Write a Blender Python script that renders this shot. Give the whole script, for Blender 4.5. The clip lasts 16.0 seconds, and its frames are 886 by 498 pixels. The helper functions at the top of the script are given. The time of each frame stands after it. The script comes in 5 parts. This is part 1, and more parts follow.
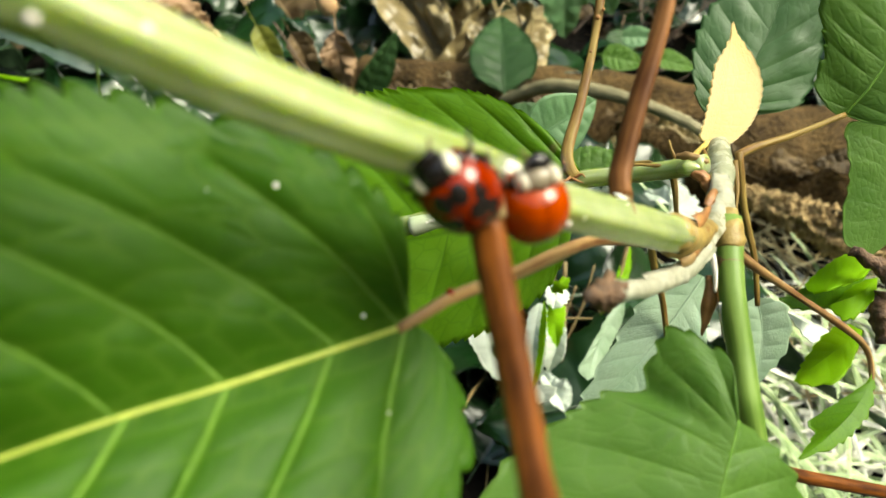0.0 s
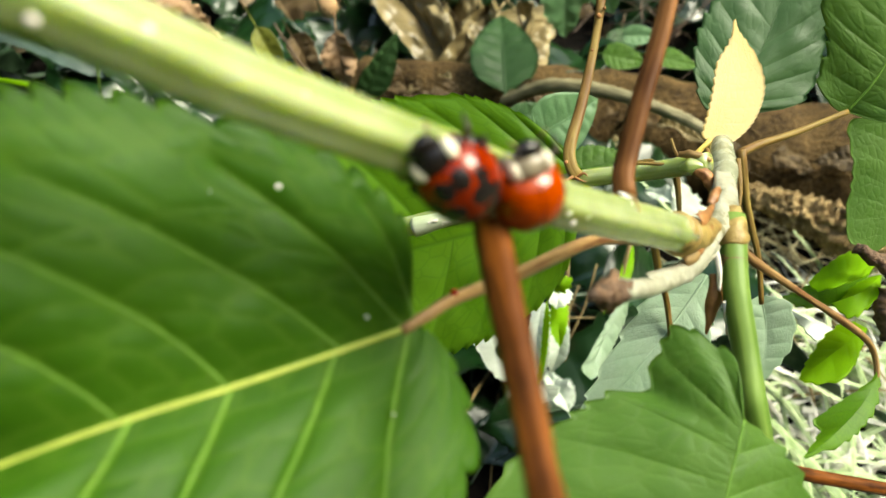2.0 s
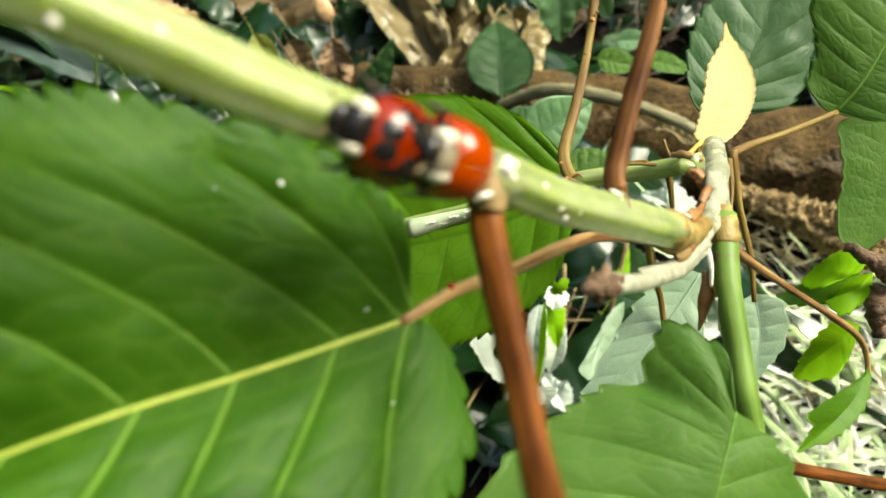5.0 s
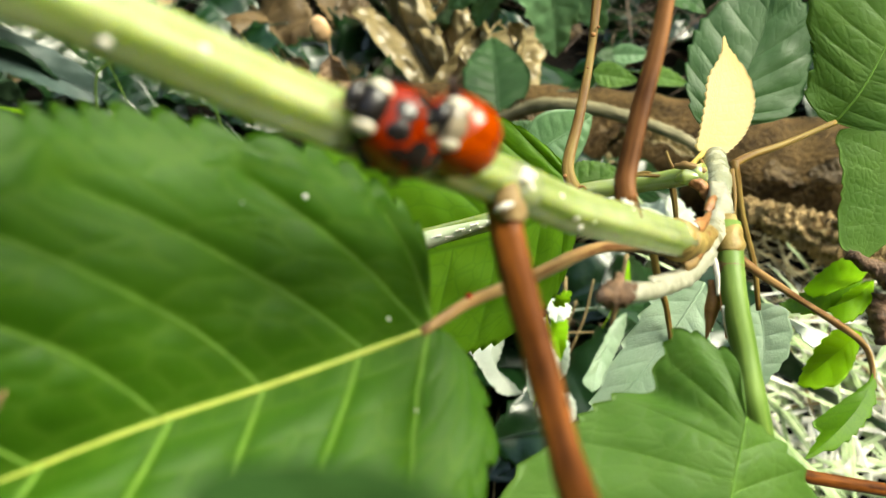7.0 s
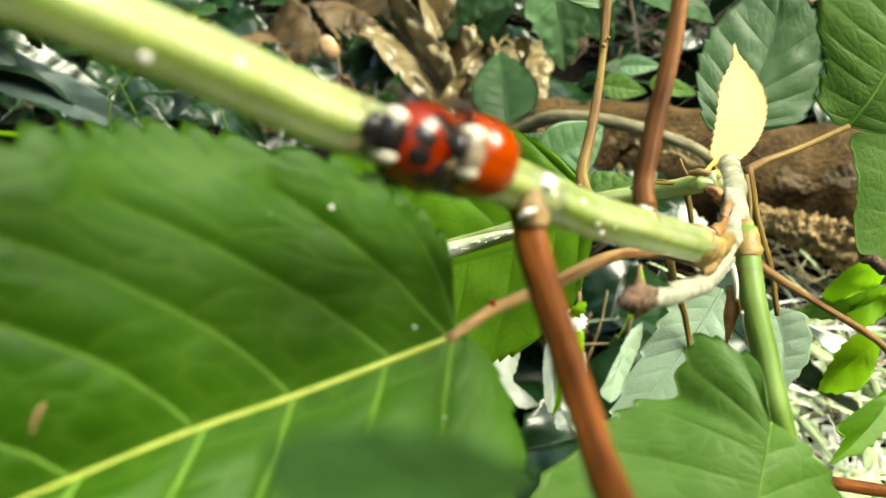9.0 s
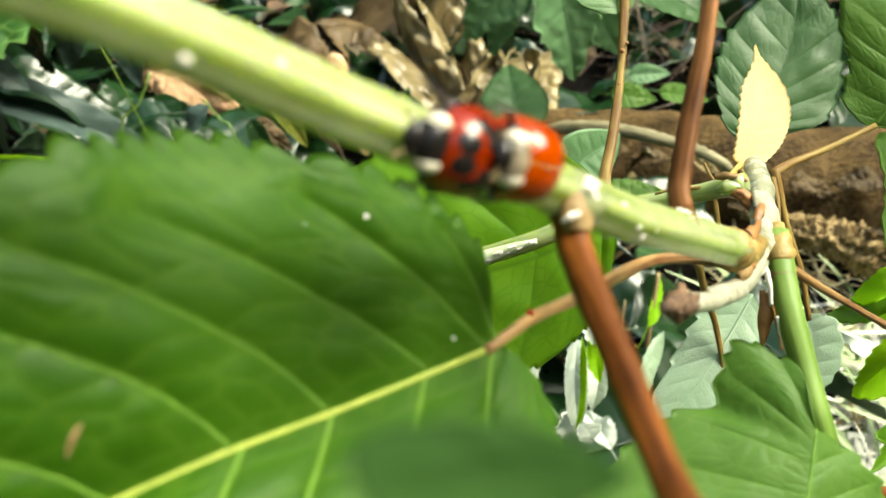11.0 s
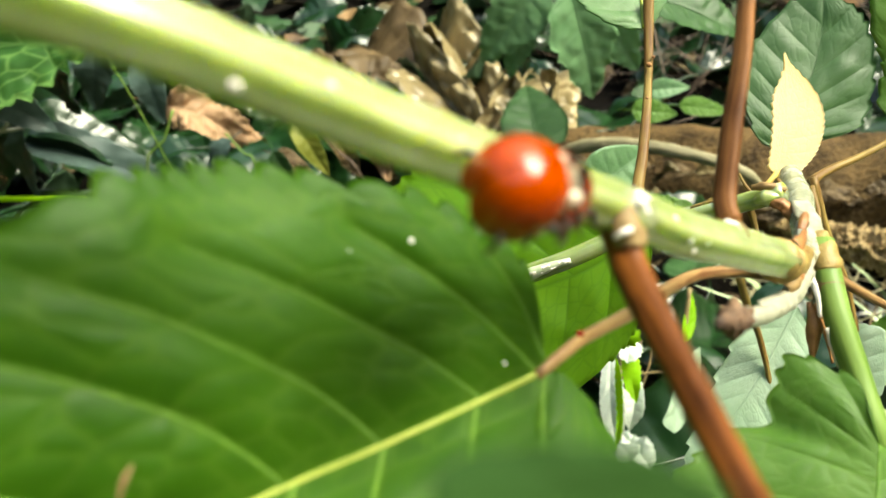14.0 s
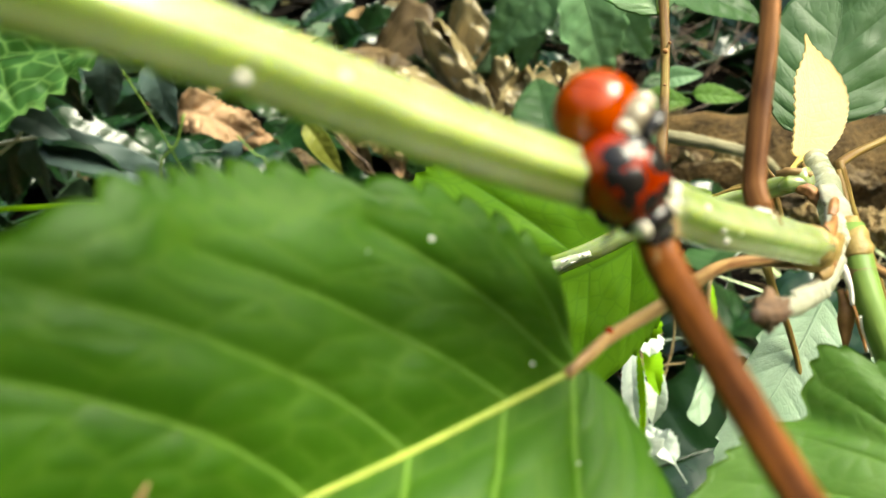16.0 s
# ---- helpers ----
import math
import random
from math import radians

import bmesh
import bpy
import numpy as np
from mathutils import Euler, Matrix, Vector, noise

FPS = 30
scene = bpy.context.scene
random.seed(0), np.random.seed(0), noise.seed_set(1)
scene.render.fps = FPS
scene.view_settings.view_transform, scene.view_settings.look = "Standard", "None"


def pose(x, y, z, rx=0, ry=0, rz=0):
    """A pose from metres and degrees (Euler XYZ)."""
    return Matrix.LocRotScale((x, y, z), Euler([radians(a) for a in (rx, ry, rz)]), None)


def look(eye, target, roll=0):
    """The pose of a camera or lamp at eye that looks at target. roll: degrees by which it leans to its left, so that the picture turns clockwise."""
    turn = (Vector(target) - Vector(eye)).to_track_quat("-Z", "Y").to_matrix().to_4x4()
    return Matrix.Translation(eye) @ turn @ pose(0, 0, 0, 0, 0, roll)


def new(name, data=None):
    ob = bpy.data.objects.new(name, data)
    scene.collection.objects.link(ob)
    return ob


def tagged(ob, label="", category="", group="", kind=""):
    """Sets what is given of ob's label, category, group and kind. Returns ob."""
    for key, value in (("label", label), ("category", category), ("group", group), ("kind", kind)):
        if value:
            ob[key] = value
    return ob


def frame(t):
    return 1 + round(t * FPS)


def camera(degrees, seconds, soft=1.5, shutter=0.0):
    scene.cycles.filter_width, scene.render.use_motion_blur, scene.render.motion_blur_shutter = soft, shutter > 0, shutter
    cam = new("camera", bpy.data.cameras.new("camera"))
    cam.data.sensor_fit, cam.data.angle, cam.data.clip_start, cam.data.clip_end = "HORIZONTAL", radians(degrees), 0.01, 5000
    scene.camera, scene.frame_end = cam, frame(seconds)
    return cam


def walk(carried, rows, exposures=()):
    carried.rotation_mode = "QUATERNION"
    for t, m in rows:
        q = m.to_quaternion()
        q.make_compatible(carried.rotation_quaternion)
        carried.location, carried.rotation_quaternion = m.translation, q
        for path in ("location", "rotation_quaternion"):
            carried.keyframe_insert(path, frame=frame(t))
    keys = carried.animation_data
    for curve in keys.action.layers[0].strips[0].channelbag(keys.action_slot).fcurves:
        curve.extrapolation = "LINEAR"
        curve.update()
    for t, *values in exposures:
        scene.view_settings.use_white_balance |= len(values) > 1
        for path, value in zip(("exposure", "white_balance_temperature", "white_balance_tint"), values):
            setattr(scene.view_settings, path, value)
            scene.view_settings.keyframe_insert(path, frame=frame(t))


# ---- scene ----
MM = 0.001
PATH = [
    (0, pose(0.00140, 0.00234, 0.22936, 50.329, -1.032, 1.228)),
    (0.5, pose(0.00142, 0.00225, 0.22920, 50.524, -0.502, 1.000)),
    (1, pose(0.00159, 0.00213, 0.22928, 50.486, -0.262, 0.890)),
    (1.5, pose(0.00146, 0.00215, 0.22926, 50.411, -0.385, 0.912)),
    (2, pose(0.00129, 0.00251, 0.22922, 50.359, -0.616, 1.059)),
    (2.5, pose(0.00105, 0.00266, 0.22903, 50.328, -0.872, 1.180)),
    (3, pose(0.00124, 0.00251, 0.22929, 50.325, -0.673, 1.157)),
    (3.5, pose(0.00139, 0.00217, 0.22949, 50.367, -0.713, 1.190)),
    (4, pose(0.00141, 0.00169, 0.22936, 50.536, -0.508, 0.918)),
    (6.5, pose(0.00069, 0.00025, 0.23016, 51.567, -0.375, 0.419)),
    (7, pose(0.00000, 0.00000, 0.23000, 52.000, 0.000, 0.000)),
    (7.5, pose(-0.00054, -0.00033, 0.23019, 52.174, 0.127, -0.073)),
    (8, pose(-0.00068, -0.00054, 0.23025, 52.465, 0.460, -0.083)),
    (8.5, pose(-0.00088, -0.00024, 0.22989, 52.812, 0.979, -0.174)),
    (9, pose(-0.00078, -0.00071, 0.22999, 53.200, 1.457, -0.070)),
    (11.5, pose(-0.00266, 0.00031, 0.22873, 54.620, 3.612, -0.333)),
    (12, pose(-0.00273, 0.00008, 0.22861, 55.012, 4.153, -0.314)),
    (12.5, pose(-0.00305, 0.00052, 0.22836, 55.455, 4.385, -0.192)),
    (13, pose(-0.00331, 0.00118, 0.22813, 55.818, 4.769, -0.114)),
    (13.5, pose(-0.00363, 0.00126, 0.22814, 56.053, 5.284, -0.099)),
    (14, pose(-0.00379, 0.00112, 0.22836, 56.169, 5.868, -0.099)),
    (14.5, pose(-0.00412, 0.00117, 0.22843, 56.202, 6.324, -0.068)),
    (15, pose(-0.00451, 0.00197, 0.22799, 56.154, 6.781, 0.012)),
    (15.5, pose(-0.00425, 0.00222, 0.22788, 55.962, 7.347, 0.073)),
    (16, pose(-0.00428, 0.00255, 0.22754, 55.886, 7.819, -0.088))]
cam = camera(62, 16.0)
cam.data.dof.use_dof = True
cam.data.dof.focus_distance = 0.1
cam.data.dof.aperture_fstop = 43
walk(cam, PATH, [(0.0, 1.02, 6800, -3), (8.0, 1.15, 6800, -3), (12.5, 1.36, 6800, -3), (16.0, 1.38, 6800, -3)])

# ---- light ----
world = bpy.data.worlds.new("sky")
scene.world = world
world.use_nodes = True
wn = world.node_tree.nodes
sky = wn.new("ShaderNodeTexSky")
sky.sky_type, sky.sun_disc = "NISHITA", False
sky.sun_elevation, sky.sun_rotation = radians(54), radians(94)
sky.dust_density, sky.ozone_density = 7.0, 0.6
world.node_tree.links.new(sky.outputs[0], wn["Background"].inputs[0])
wn["Background"].inputs[1].default_value = 0.15
sun = new("sun", bpy.data.lights.new("sun", "SUN"))
sun.data.energy, sun.data.angle, sun.data.color = 2.5, radians(34), (1, 0.96, 0.86)
sun.matrix_world = look((0.58, -0.04, 0.8), (0, 0, 0))


# ---- materials ----
def material(name):
    m = bpy.data.materials.new(name)
    m.use_nodes = True
    n = m.node_tree.nodes
    return m, n, m.node_tree.links, n["Principled BSDF"]


def ramp(n, stops):
    r = n.new("ShaderNodeValToRGB")
    e = r.color_ramp.elements
    while len(e) < len(stops):
        e.new(0.5)
    for el, (p, c) in zip(e, stops):
        el.position, el.color = p, (*c, 1)
    return r


def coords(n, l, scale, kind="Object"):
    tc, mp = n.new("ShaderNodeTexCoord"), n.new("ShaderNodeMapping")
    mp.inputs["Scale"].default_value = scale
    l.new(tc.outputs[kind], mp.inputs[0])
    return mp.outputs[0]


def tex_noise(n, l, vec, scale, detail=4, rough=0.55):
    t = n.new("ShaderNodeTexNoise")
    t.inputs["Scale"].default_value, t.inputs["Detail"].default_value, t.inputs["Roughness"].default_value = scale, detail, rough
    if vec is not None:
        l.new(vec, t.inputs["Vector"])
    return t.outputs["Fac"]


def math_node(n, l, op, a, b=None, clamp=False):
    m = n.new("ShaderNodeMath")
    m.operation, m.use_clamp = op, clamp
    for i, v in enumerate((a, b)):
        if v is None:
            continue
        if isinstance(v, (int, float)):
            m.inputs[i].default_value = v
        else:
            l.new(v, m.inputs[i])
    return m.outputs[0]


def mix_col(n, l, fac, a, b, mode="MIX"):
    m = n.new("ShaderNodeMix")
    m.data_type, m.blend_type = "RGBA", mode
    for key, v in ((0, fac), (6, a), (7, b)):
        if isinstance(v, (int, float)):
            m.inputs[key].default_value = v
        elif isinstance(v, tuple):
            m.inputs[key].default_value = (*v, 1)
        else:
            l.new(v, m.inputs[key])
    return m.outputs[2]


def bump(n, l, p, height, strength, dist):
    b = n.new("ShaderNodeBump")
    b.inputs["Strength"].default_value, b.inputs["Distance"].default_value = strength, dist
    l.new(height, b.inputs["Height"])
    l.new(b.outputs[0], p.inputs["Normal"])


def skin(name, dark, light, rough=0.5, scale=900, stretch=(1, 1, 1), bumps=0.3, dist=0.0002, spec=0.5, thin=None, big=120, streak=None, bite=0.16):
    """A mottled surface in two colours: coarse patches and fine grain with relief."""
    m, n, l, p = material(name)
    v = coords(n, l, stretch)
    a, b = tex_noise(n, l, v, big), tex_noise(n, l, v, scale, 6)
    if streak:
        b = tex_noise(n, l, coords(n, l, (streak[0], streak[1], 1), "UV"), 1.0, 5)
    f = math_node(n, l, "ADD", math_node(n, l, "MULTIPLY", a, 0.5), math_node(n, l, "MULTIPLY", b, 0.5))
    r = ramp(n, [(0.5 - bite, dark), (0.5 + bite, light)])
    l.new(f, r.inputs[0])
    l.new(r.outputs[0], p.inputs["Base Color"])
    l.new(math_node(n, l, "ADD", rough - 0.1, math_node(n, l, "MULTIPLY", a, 0.2)), p.inputs["Roughness"])
    p.inputs["Specular IOR Level"].default_value = spec
    bump(n, l, p, b, bumps, dist)
    if thin:
        t = n.new("ShaderNodeBsdfTranslucent")
        t.inputs[0].default_value = (*thin, 1)
        mx = n.new("ShaderNodeMixShader")
        mx.inputs[0].default_value = 0.3
        l.new(p.outputs[0], mx.inputs[1])
        l.new(t.outputs[0], mx.inputs[2])
        l.new(mx.outputs[0], n["Material Output"].inputs[0])
    return m


def leaf_skin(name, dark, light, vein, thin, rough=0.42, net=1.0, share=0.35, spec=0.3, vein_amount=0.6, relief=0.22, blot=None, mesh=0.38, fuzz=0.0):
    """A leaf's blade. The map runs u along the midrib, one unit a side vein, and v across, -1 to 1."""
    m, n, l, p = material(name)
    tc, sp = n.new("ShaderNodeTexCoord"), n.new("ShaderNodeSeparateXYZ")
    l.new(tc.outputs["UV"], sp.inputs[0])
    u, v = sp.outputs[0], math_node(n, l, "ABSOLUTE", sp.outputs[1])
    wob = math_node(n, l, "MULTIPLY", math_node(n, l, "SUBTRACT", tex_noise(n, l, tc.outputs["UV"], 1.7, 2), 0.5), 0.04)
    # side veins: where u passes a whole number
    d = math_node(n, l, "ABSOLUTE", math_node(n, l, "SUBTRACT", math_node(n, l, "FRACT", math_node(n, l, "ADD", u, wob)), 0.5))
    side = math_node(n, l, "MULTIPLY", math_node(n, l, "SUBTRACT", d, 0.462), 26, True)
    side = math_node(n, l, "MULTIPLY", side, math_node(n, l, "SUBTRACT", 1.05, v, True))
    rib = math_node(n, l, "MULTIPLY", math_node(n, l, "SUBTRACT", 0.03, v), 30, True)
    # net of small veins
    mp = n.new("ShaderNodeMapping")
    mp.inputs["Scale"].default_value = (1.5 * net, 3.6 * net, 1)
    l.new(tc.outputs["UV"], mp.inputs[0])
    vo = n.new("ShaderNodeTexVoronoi")
    vo.feature = "DISTANCE_TO_EDGE"
    vo.inputs["Scale"].default_value = 1.6
    l.new(mp.outputs[0], vo.inputs["Vector"])
    fine = math_node(n, l, "SUBTRACT", 1.0, math_node(n, l, "MULTIPLY", vo.outputs["Distance"], 11), True)
    lines = math_node(n, l, "MAXIMUM", math_node(n, l, "MAXIMUM", side, rib), math_node(n, l, "MULTIPLY", fine, mesh))
    ob = coords(n, l, (1, 1, 1))
    a, b = tex_noise(n, l, ob, 110, 3), tex_noise(n, l, ob, 1500, 4)
    f = math_node(n, l, "ADD", math_node(n, l, "MULTIPLY", a, 0.75), math_node(n, l, "MULTIPLY", b, 0.25))
    r = ramp(n, [(0.3, dark), (0.7, light)])
    l.new(f, r.inputs[0])
    col = mix_col(n, l, math_node(n, l, "MULTIPLY", lines, vein_amount), r.outputs[0], vein)
    if blot:
        s = math_node(n, l, "MULTIPLY", math_node(n, l, "SUBTRACT", tex_noise(n, l, ob, 260, 3), 0.66), 14, True)
        col = mix_col(n, l, s, col, blot)
    oi, hs = n.new("ShaderNodeObjectInfo"), n.new("ShaderNodeHueSaturation")
    l.new(math_node(n, l, "ADD", 0.8, math_node(n, l, "MULTIPLY", oi.outputs["Random"], 0.4)), hs.inputs["Value"])
    l.new(col, hs.inputs["Color"])
    l.new(hs.outputs[0], p.inputs["Base Color"])
    p.inputs["Specular IOR Level"].default_value = spec
    l.new(math_node(n, l, "ADD", rough - 0.1, math_node(n, l, "MULTIPLY", a, 0.2)), p.inputs["Roughness"])
    cell = math_node(n, l, "MULTIPLY", math_node(n, l, "MINIMUM", vo.outputs["Distance"], 0.22), 3.0)
    if fuzz:
        small = n.new("ShaderNodeTexVoronoi")
        small.inputs["Scale"].default_value = 3200
        l.new(ob, small.inputs["Vector"])
        cell = math_node(n, l, "ADD", cell, math_node(n, l, "MULTIPLY", small.outputs["Distance"], 0.35 * fuzz))
    hgt = math_node(n, l, "SUBTRACT", math_node(n, l, "ADD", cell, math_node(n, l, "MULTIPLY", b, 0.2)), math_node(n, l, "MULTIPLY", side, 0.5))
    bump(n, l, p, hgt, relief, 0.00025)
    t, mx = n.new("ShaderNodeBsdfTranslucent"), n.new("ShaderNodeMixShader")
    tcol = mix_col(n, l, math_node(n, l, "MULTIPLY", lines, 0.5), thin, vein)
    l.new(tcol, t.inputs[0])
    mx.inputs[0].default_value = share
    l.new(p.outputs[0], mx.inputs[1])
    l.new(t.outputs[0], mx.inputs[2])
    l.new(mx.outputs[0], n["Material Output"].inputs[0])
    return m


LEAF = leaf_skin("leaf_green", (0.015, 0.05, 0.0015), (0.044, 0.112, 0.004), (0.19, 0.32, 0.035), (0.17, 0.37, 0.006), 0.5, net=1.15, spec=0.25, share=0.35, vein_amount=0.55, relief=0.35, mesh=0.22, fuzz=1.0)
LEAF_PALE = leaf_skin("leaf_pale_green", (0.052, 0.125, 0.018), (0.1, 0.19, 0.036), (0.2, 0.32, 0.06), (0.27, 0.46, 0.025), 0.45, net=1.0, spec=0.22, share=0.38, vein_amount=0.45, relief=0.28, fuzz=0.6)
LEAF_TOP = leaf_skin("leaf_top_green", (0.1, 0.2, 0.07), (0.19, 0.31, 0.14), (0.3, 0.46, 0.22), (0.25, 0.48, 0.1), 0.42, net=1.0, spec=0.3, share=0.3, vein_amount=0.5, relief=0.15)
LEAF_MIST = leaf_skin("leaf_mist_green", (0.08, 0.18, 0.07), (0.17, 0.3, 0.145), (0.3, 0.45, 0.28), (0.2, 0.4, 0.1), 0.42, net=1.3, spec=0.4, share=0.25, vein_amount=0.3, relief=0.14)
# Brighter green than LEAF: the lit look is put into the colour.
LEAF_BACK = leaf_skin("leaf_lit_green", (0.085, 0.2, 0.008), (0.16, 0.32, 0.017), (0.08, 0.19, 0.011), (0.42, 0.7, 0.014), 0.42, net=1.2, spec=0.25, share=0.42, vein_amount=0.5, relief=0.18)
LEAF_BLUE = leaf_skin("leaf_blue_green", (0.028, 0.07, 0.02), (0.055, 0.12, 0.04), (0.075, 0.15, 0.055), (0.1, 0.24, 0.03), 0.46, share=0.2, vein_amount=0.25, relief=0.2, spec=0.25)
# Pale undersides, whitened further to stand in for patches of strong sunlight.
LEAF_UNDER_SUNLIT = leaf_skin("leaf_underside_sunlit", (0.55, 0.62, 0.52), (0.76, 0.81, 0.73), (0.7, 0.76, 0.66), (0.62, 0.76, 0.45), 0.36, spec=0.5, share=0.28, vein_amount=0.2)
LEAF_SILVER = leaf_skin("leaf_silver", (0.24, 0.37, 0.23), (0.45, 0.57, 0.42), (0.3, 0.44, 0.29), (0.36, 0.56, 0.2), 0.4, net=1.7, spec=0.4, share=0.28, vein_amount=0.35, relief=0.2)
# Thin leaf; sunlight is also put into its raised base colours.
LIME = leaf_skin("leaf_lime_sunlit", (0.15, 0.32, 0.006), (0.26, 0.45, 0.012), (0.34, 0.54, 0.03), (0.55, 0.82, 0.012), 0.5, spec=0.25, share=0.55, vein_amount=0.04, relief=0.05)
YELLOW = leaf_skin("leaf_yellow", (0.68, 0.54, 0.24), (0.8, 0.68, 0.4), (0.88, 0.72, 0.3), (0.96, 0.84, 0.42), 0.42, share=0.42, spec=0.45, vein_amount=0.3, relief=0.22, blot=(0.74, 0.56, 0.18))
LEAF_DEEP = leaf_skin("leaf_deep_green", (0.016, 0.046, 0.009), (0.036, 0.083, 0.018), (0.03, 0.08, 0.01), (0.05, 0.13, 0.008), 0.6, spec=0.05, share=0.15, vein_amount=0.2, relief=0.3)
IVY = leaf_skin("leaf_dark", (0.003, 0.014, 0.003), (0.009, 0.04, 0.007), (0.02, 0.06, 0.015), (0.04, 0.12, 0.02), 0.3, spec=0.75, share=0.1, vein_amount=0.2)
IVY_UNDER = leaf_skin("leaf_dark_underside", (0.03, 0.06, 0.03), (0.06, 0.11, 0.055), (0.08, 0.13, 0.07), (0.05, 0.15, 0.02), 0.5, share=0.12)
# Sky sheen on dark ivy is painted in as a blue-grey base colour.
LEAF_PAINTED_SHEEN = leaf_skin("leaf_painted_sheen", (0.025, 0.05, 0.04), (0.085, 0.13, 0.115), (0.12, 0.17, 0.15), (0.04, 0.12, 0.03), 0.5, spec=0.35, share=0.1, vein_amount=0.2, relief=0.1)
LEAF_NET = leaf_skin("leaf_netted_green", (0.02, 0.075, 0.008), (0.04, 0.115, 0.016), (0.2, 0.36, 0.09), (0.06, 0.2, 0.015), 0.42, net=0.75, spec=0.3, share=0.2, vein_amount=0.6, relief=0.5, mesh=0.9)
OLIVE = leaf_skin("leaf_olive", (0.12, 0.14, 0.015), (0.3, 0.32, 0.05), (0.34, 0.36, 0.08), (0.3, 0.34, 0.02), 0.5, share=0.3, blot=(0.03, 0.02, 0.008))
TAN_LEAF = leaf_skin("leaf_tan", (0.2, 0.11, 0.05), (0.5, 0.33, 0.19), (0.5, 0.36, 0.22), (0.4, 0.22, 0.08), 0.55, share=0.2, blot=(0.1, 0.05, 0.02), relief=0.6)
DRY = leaf_skin("leaf_dry", (0.025, 0.016, 0.007), (0.15, 0.1, 0.043), (0.22, 0.16, 0.075), (0.25, 0.16, 0.05), 0.5, share=0.12, blot=(0.02, 0.013, 0.006), relief=0.8)
GOLD = leaf_skin("leaf_golden", (0.09, 0.068, 0.024), (0.4, 0.32, 0.16), (0.3, 0.24, 0.12), (0.3, 0.22, 0.06), 0.34, spec=0.6, share=0.12, blot=(0.05, 0.033, 0.012), relief=0.5)
STEM = skin("stem_green", (0.18, 0.24, 0.045), (0.45, 0.5, 0.28), 0.2, 500, (1, 1, 1), 0.2, streak=(9, 0.04), spec=0.7, bite=0.16)
STEM_DEEP = skin("stem_deep_green", (0.08, 0.16, 0.016), (0.2, 0.3, 0.06), 0.5, 500, (1, 1, 1), 0.25, streak=(8, 0.06), spec=0.4, bite=0.12)
STEM_WHITE = skin("stem_cut_face", (0.34, 0.42, 0.22), (0.66, 0.7, 0.54), 0.35, 500, (1, 1, 1), 0.3, streak=(6, 0.2), spec=0.4)
STEM.node_tree.nodes["Principled BSDF"].inputs["Subsurface Weight"].default_value = 1.0
STEM.node_tree.nodes["Principled BSDF"].inputs["Subsurface Radius"].default_value = (0.003, 0.0034, 0.0009)
STEM.node_tree.nodes["Principled BSDF"].inputs["Subsurface Scale"].default_value = 1.0
STEM.node_tree.nodes["Principled BSDF"].inputs["Coat Weight"].default_value = 0.35
STEM.node_tree.nodes["Principled BSDF"].inputs["Coat Roughness"].default_value = 0.18
RIB = skin("midrib_yellow_green", (0.24, 0.31, 0.025), (0.42, 0.47, 0.07), 0.45, 900)
RIB_SIDE = skin("side_vein_green", (0.1, 0.22, 0.022), (0.2, 0.36, 0.055), 0.5, 900, spec=0.2)
RING = skin("node_ring_ochre", (0.17, 0.1, 0.025), (0.42, 0.31, 0.09), 0.5, 1200, (1, 1, 1), 0.6)
SCALE = skin("bud_scale_brown", (0.16, 0.06, 0.015), (0.42, 0.2, 0.06), 0.55, 900, (1, 1, 1), 0.5)
COLLAR = skin("collar_tan", (0.11, 0.06, 0.02), (0.28, 0.19, 0.075), 0.6, 1500, (1, 1, 1), 0.5)
SCALE_PALE = skin("bud_scale_ochre", (0.22, 0.13, 0.04), (0.5, 0.34, 0.14), 0.5, 900, (1, 1, 1), 0.5, thin=(0.5, 0.3, 0.1))
FILM = skin("silvery_film", (0.2, 0.19, 0.11), (0.56, 0.56, 0.46), 0.3, 700, (1, 1, 1), 0.4, 0.0002, spec=0.7, big=260)
PALE = skin("pale_cork", (0.8, 0.74, 0.62), (0.93, 0.9, 0.84), 0.6, 1500, (1, 1, 1), 0.4)
PETIOLE = skin("petiole_brown", (0.035, 0.009, 0.0015), (0.2, 0.062, 0.008), 0.45, 900, (1, 1, 1), 0.6, spec=0.25, streak=(9, 0.1), bite=0.1)
PETIOLE_MID = skin("petiole_pinkish_brown", (0.085, 0.03, 0.008), (0.27, 0.115, 0.035), 0.55, 900, (1, 1, 1), 0.6, spec=0.2, streak=(10, 0.06), bite=0.09)
PETIOLE_PALE = skin("petiole_ochre", (0.14, 0.055, 0.018), (0.4, 0.26, 0.1), 0.5, 900, (1, 1, 1), 0.5, streak=(9, 0.12), bite=0.1)
PETIOLE_OCHRE = skin("petiole_olive", (0.13, 0.06, 0.012), (0.28, 0.2, 0.05), 0.5, 900, (1, 1, 1), 0.5, spec=0.3, streak=(8, 0.12), big=90, bite=0.1)
YELLOW_STALK = skin("yellow_stalk", (0.5, 0.36, 0.06), (0.7, 0.56, 0.16), 0.5, 900)
TWIG = skin("twig_ochre", (0.12, 0.08, 0.03), (0.32, 0.24, 0.1), 0.65, 900, (1, 1, 1), 0.4)
TWIG_RED = skin("twig_reddish", (0.025, 0.014, 0.008), (0.13, 0.085, 0.05), 0.65, 900, (1, 1, 1), 0.4)
GREY = skin("old_bark_grey", (0.16, 0.17, 0.09), (0.42, 0.44, 0.32), 0.26, 900, (1, 1, 1), 0.5, 0.0003, spec=0.8, big=520)
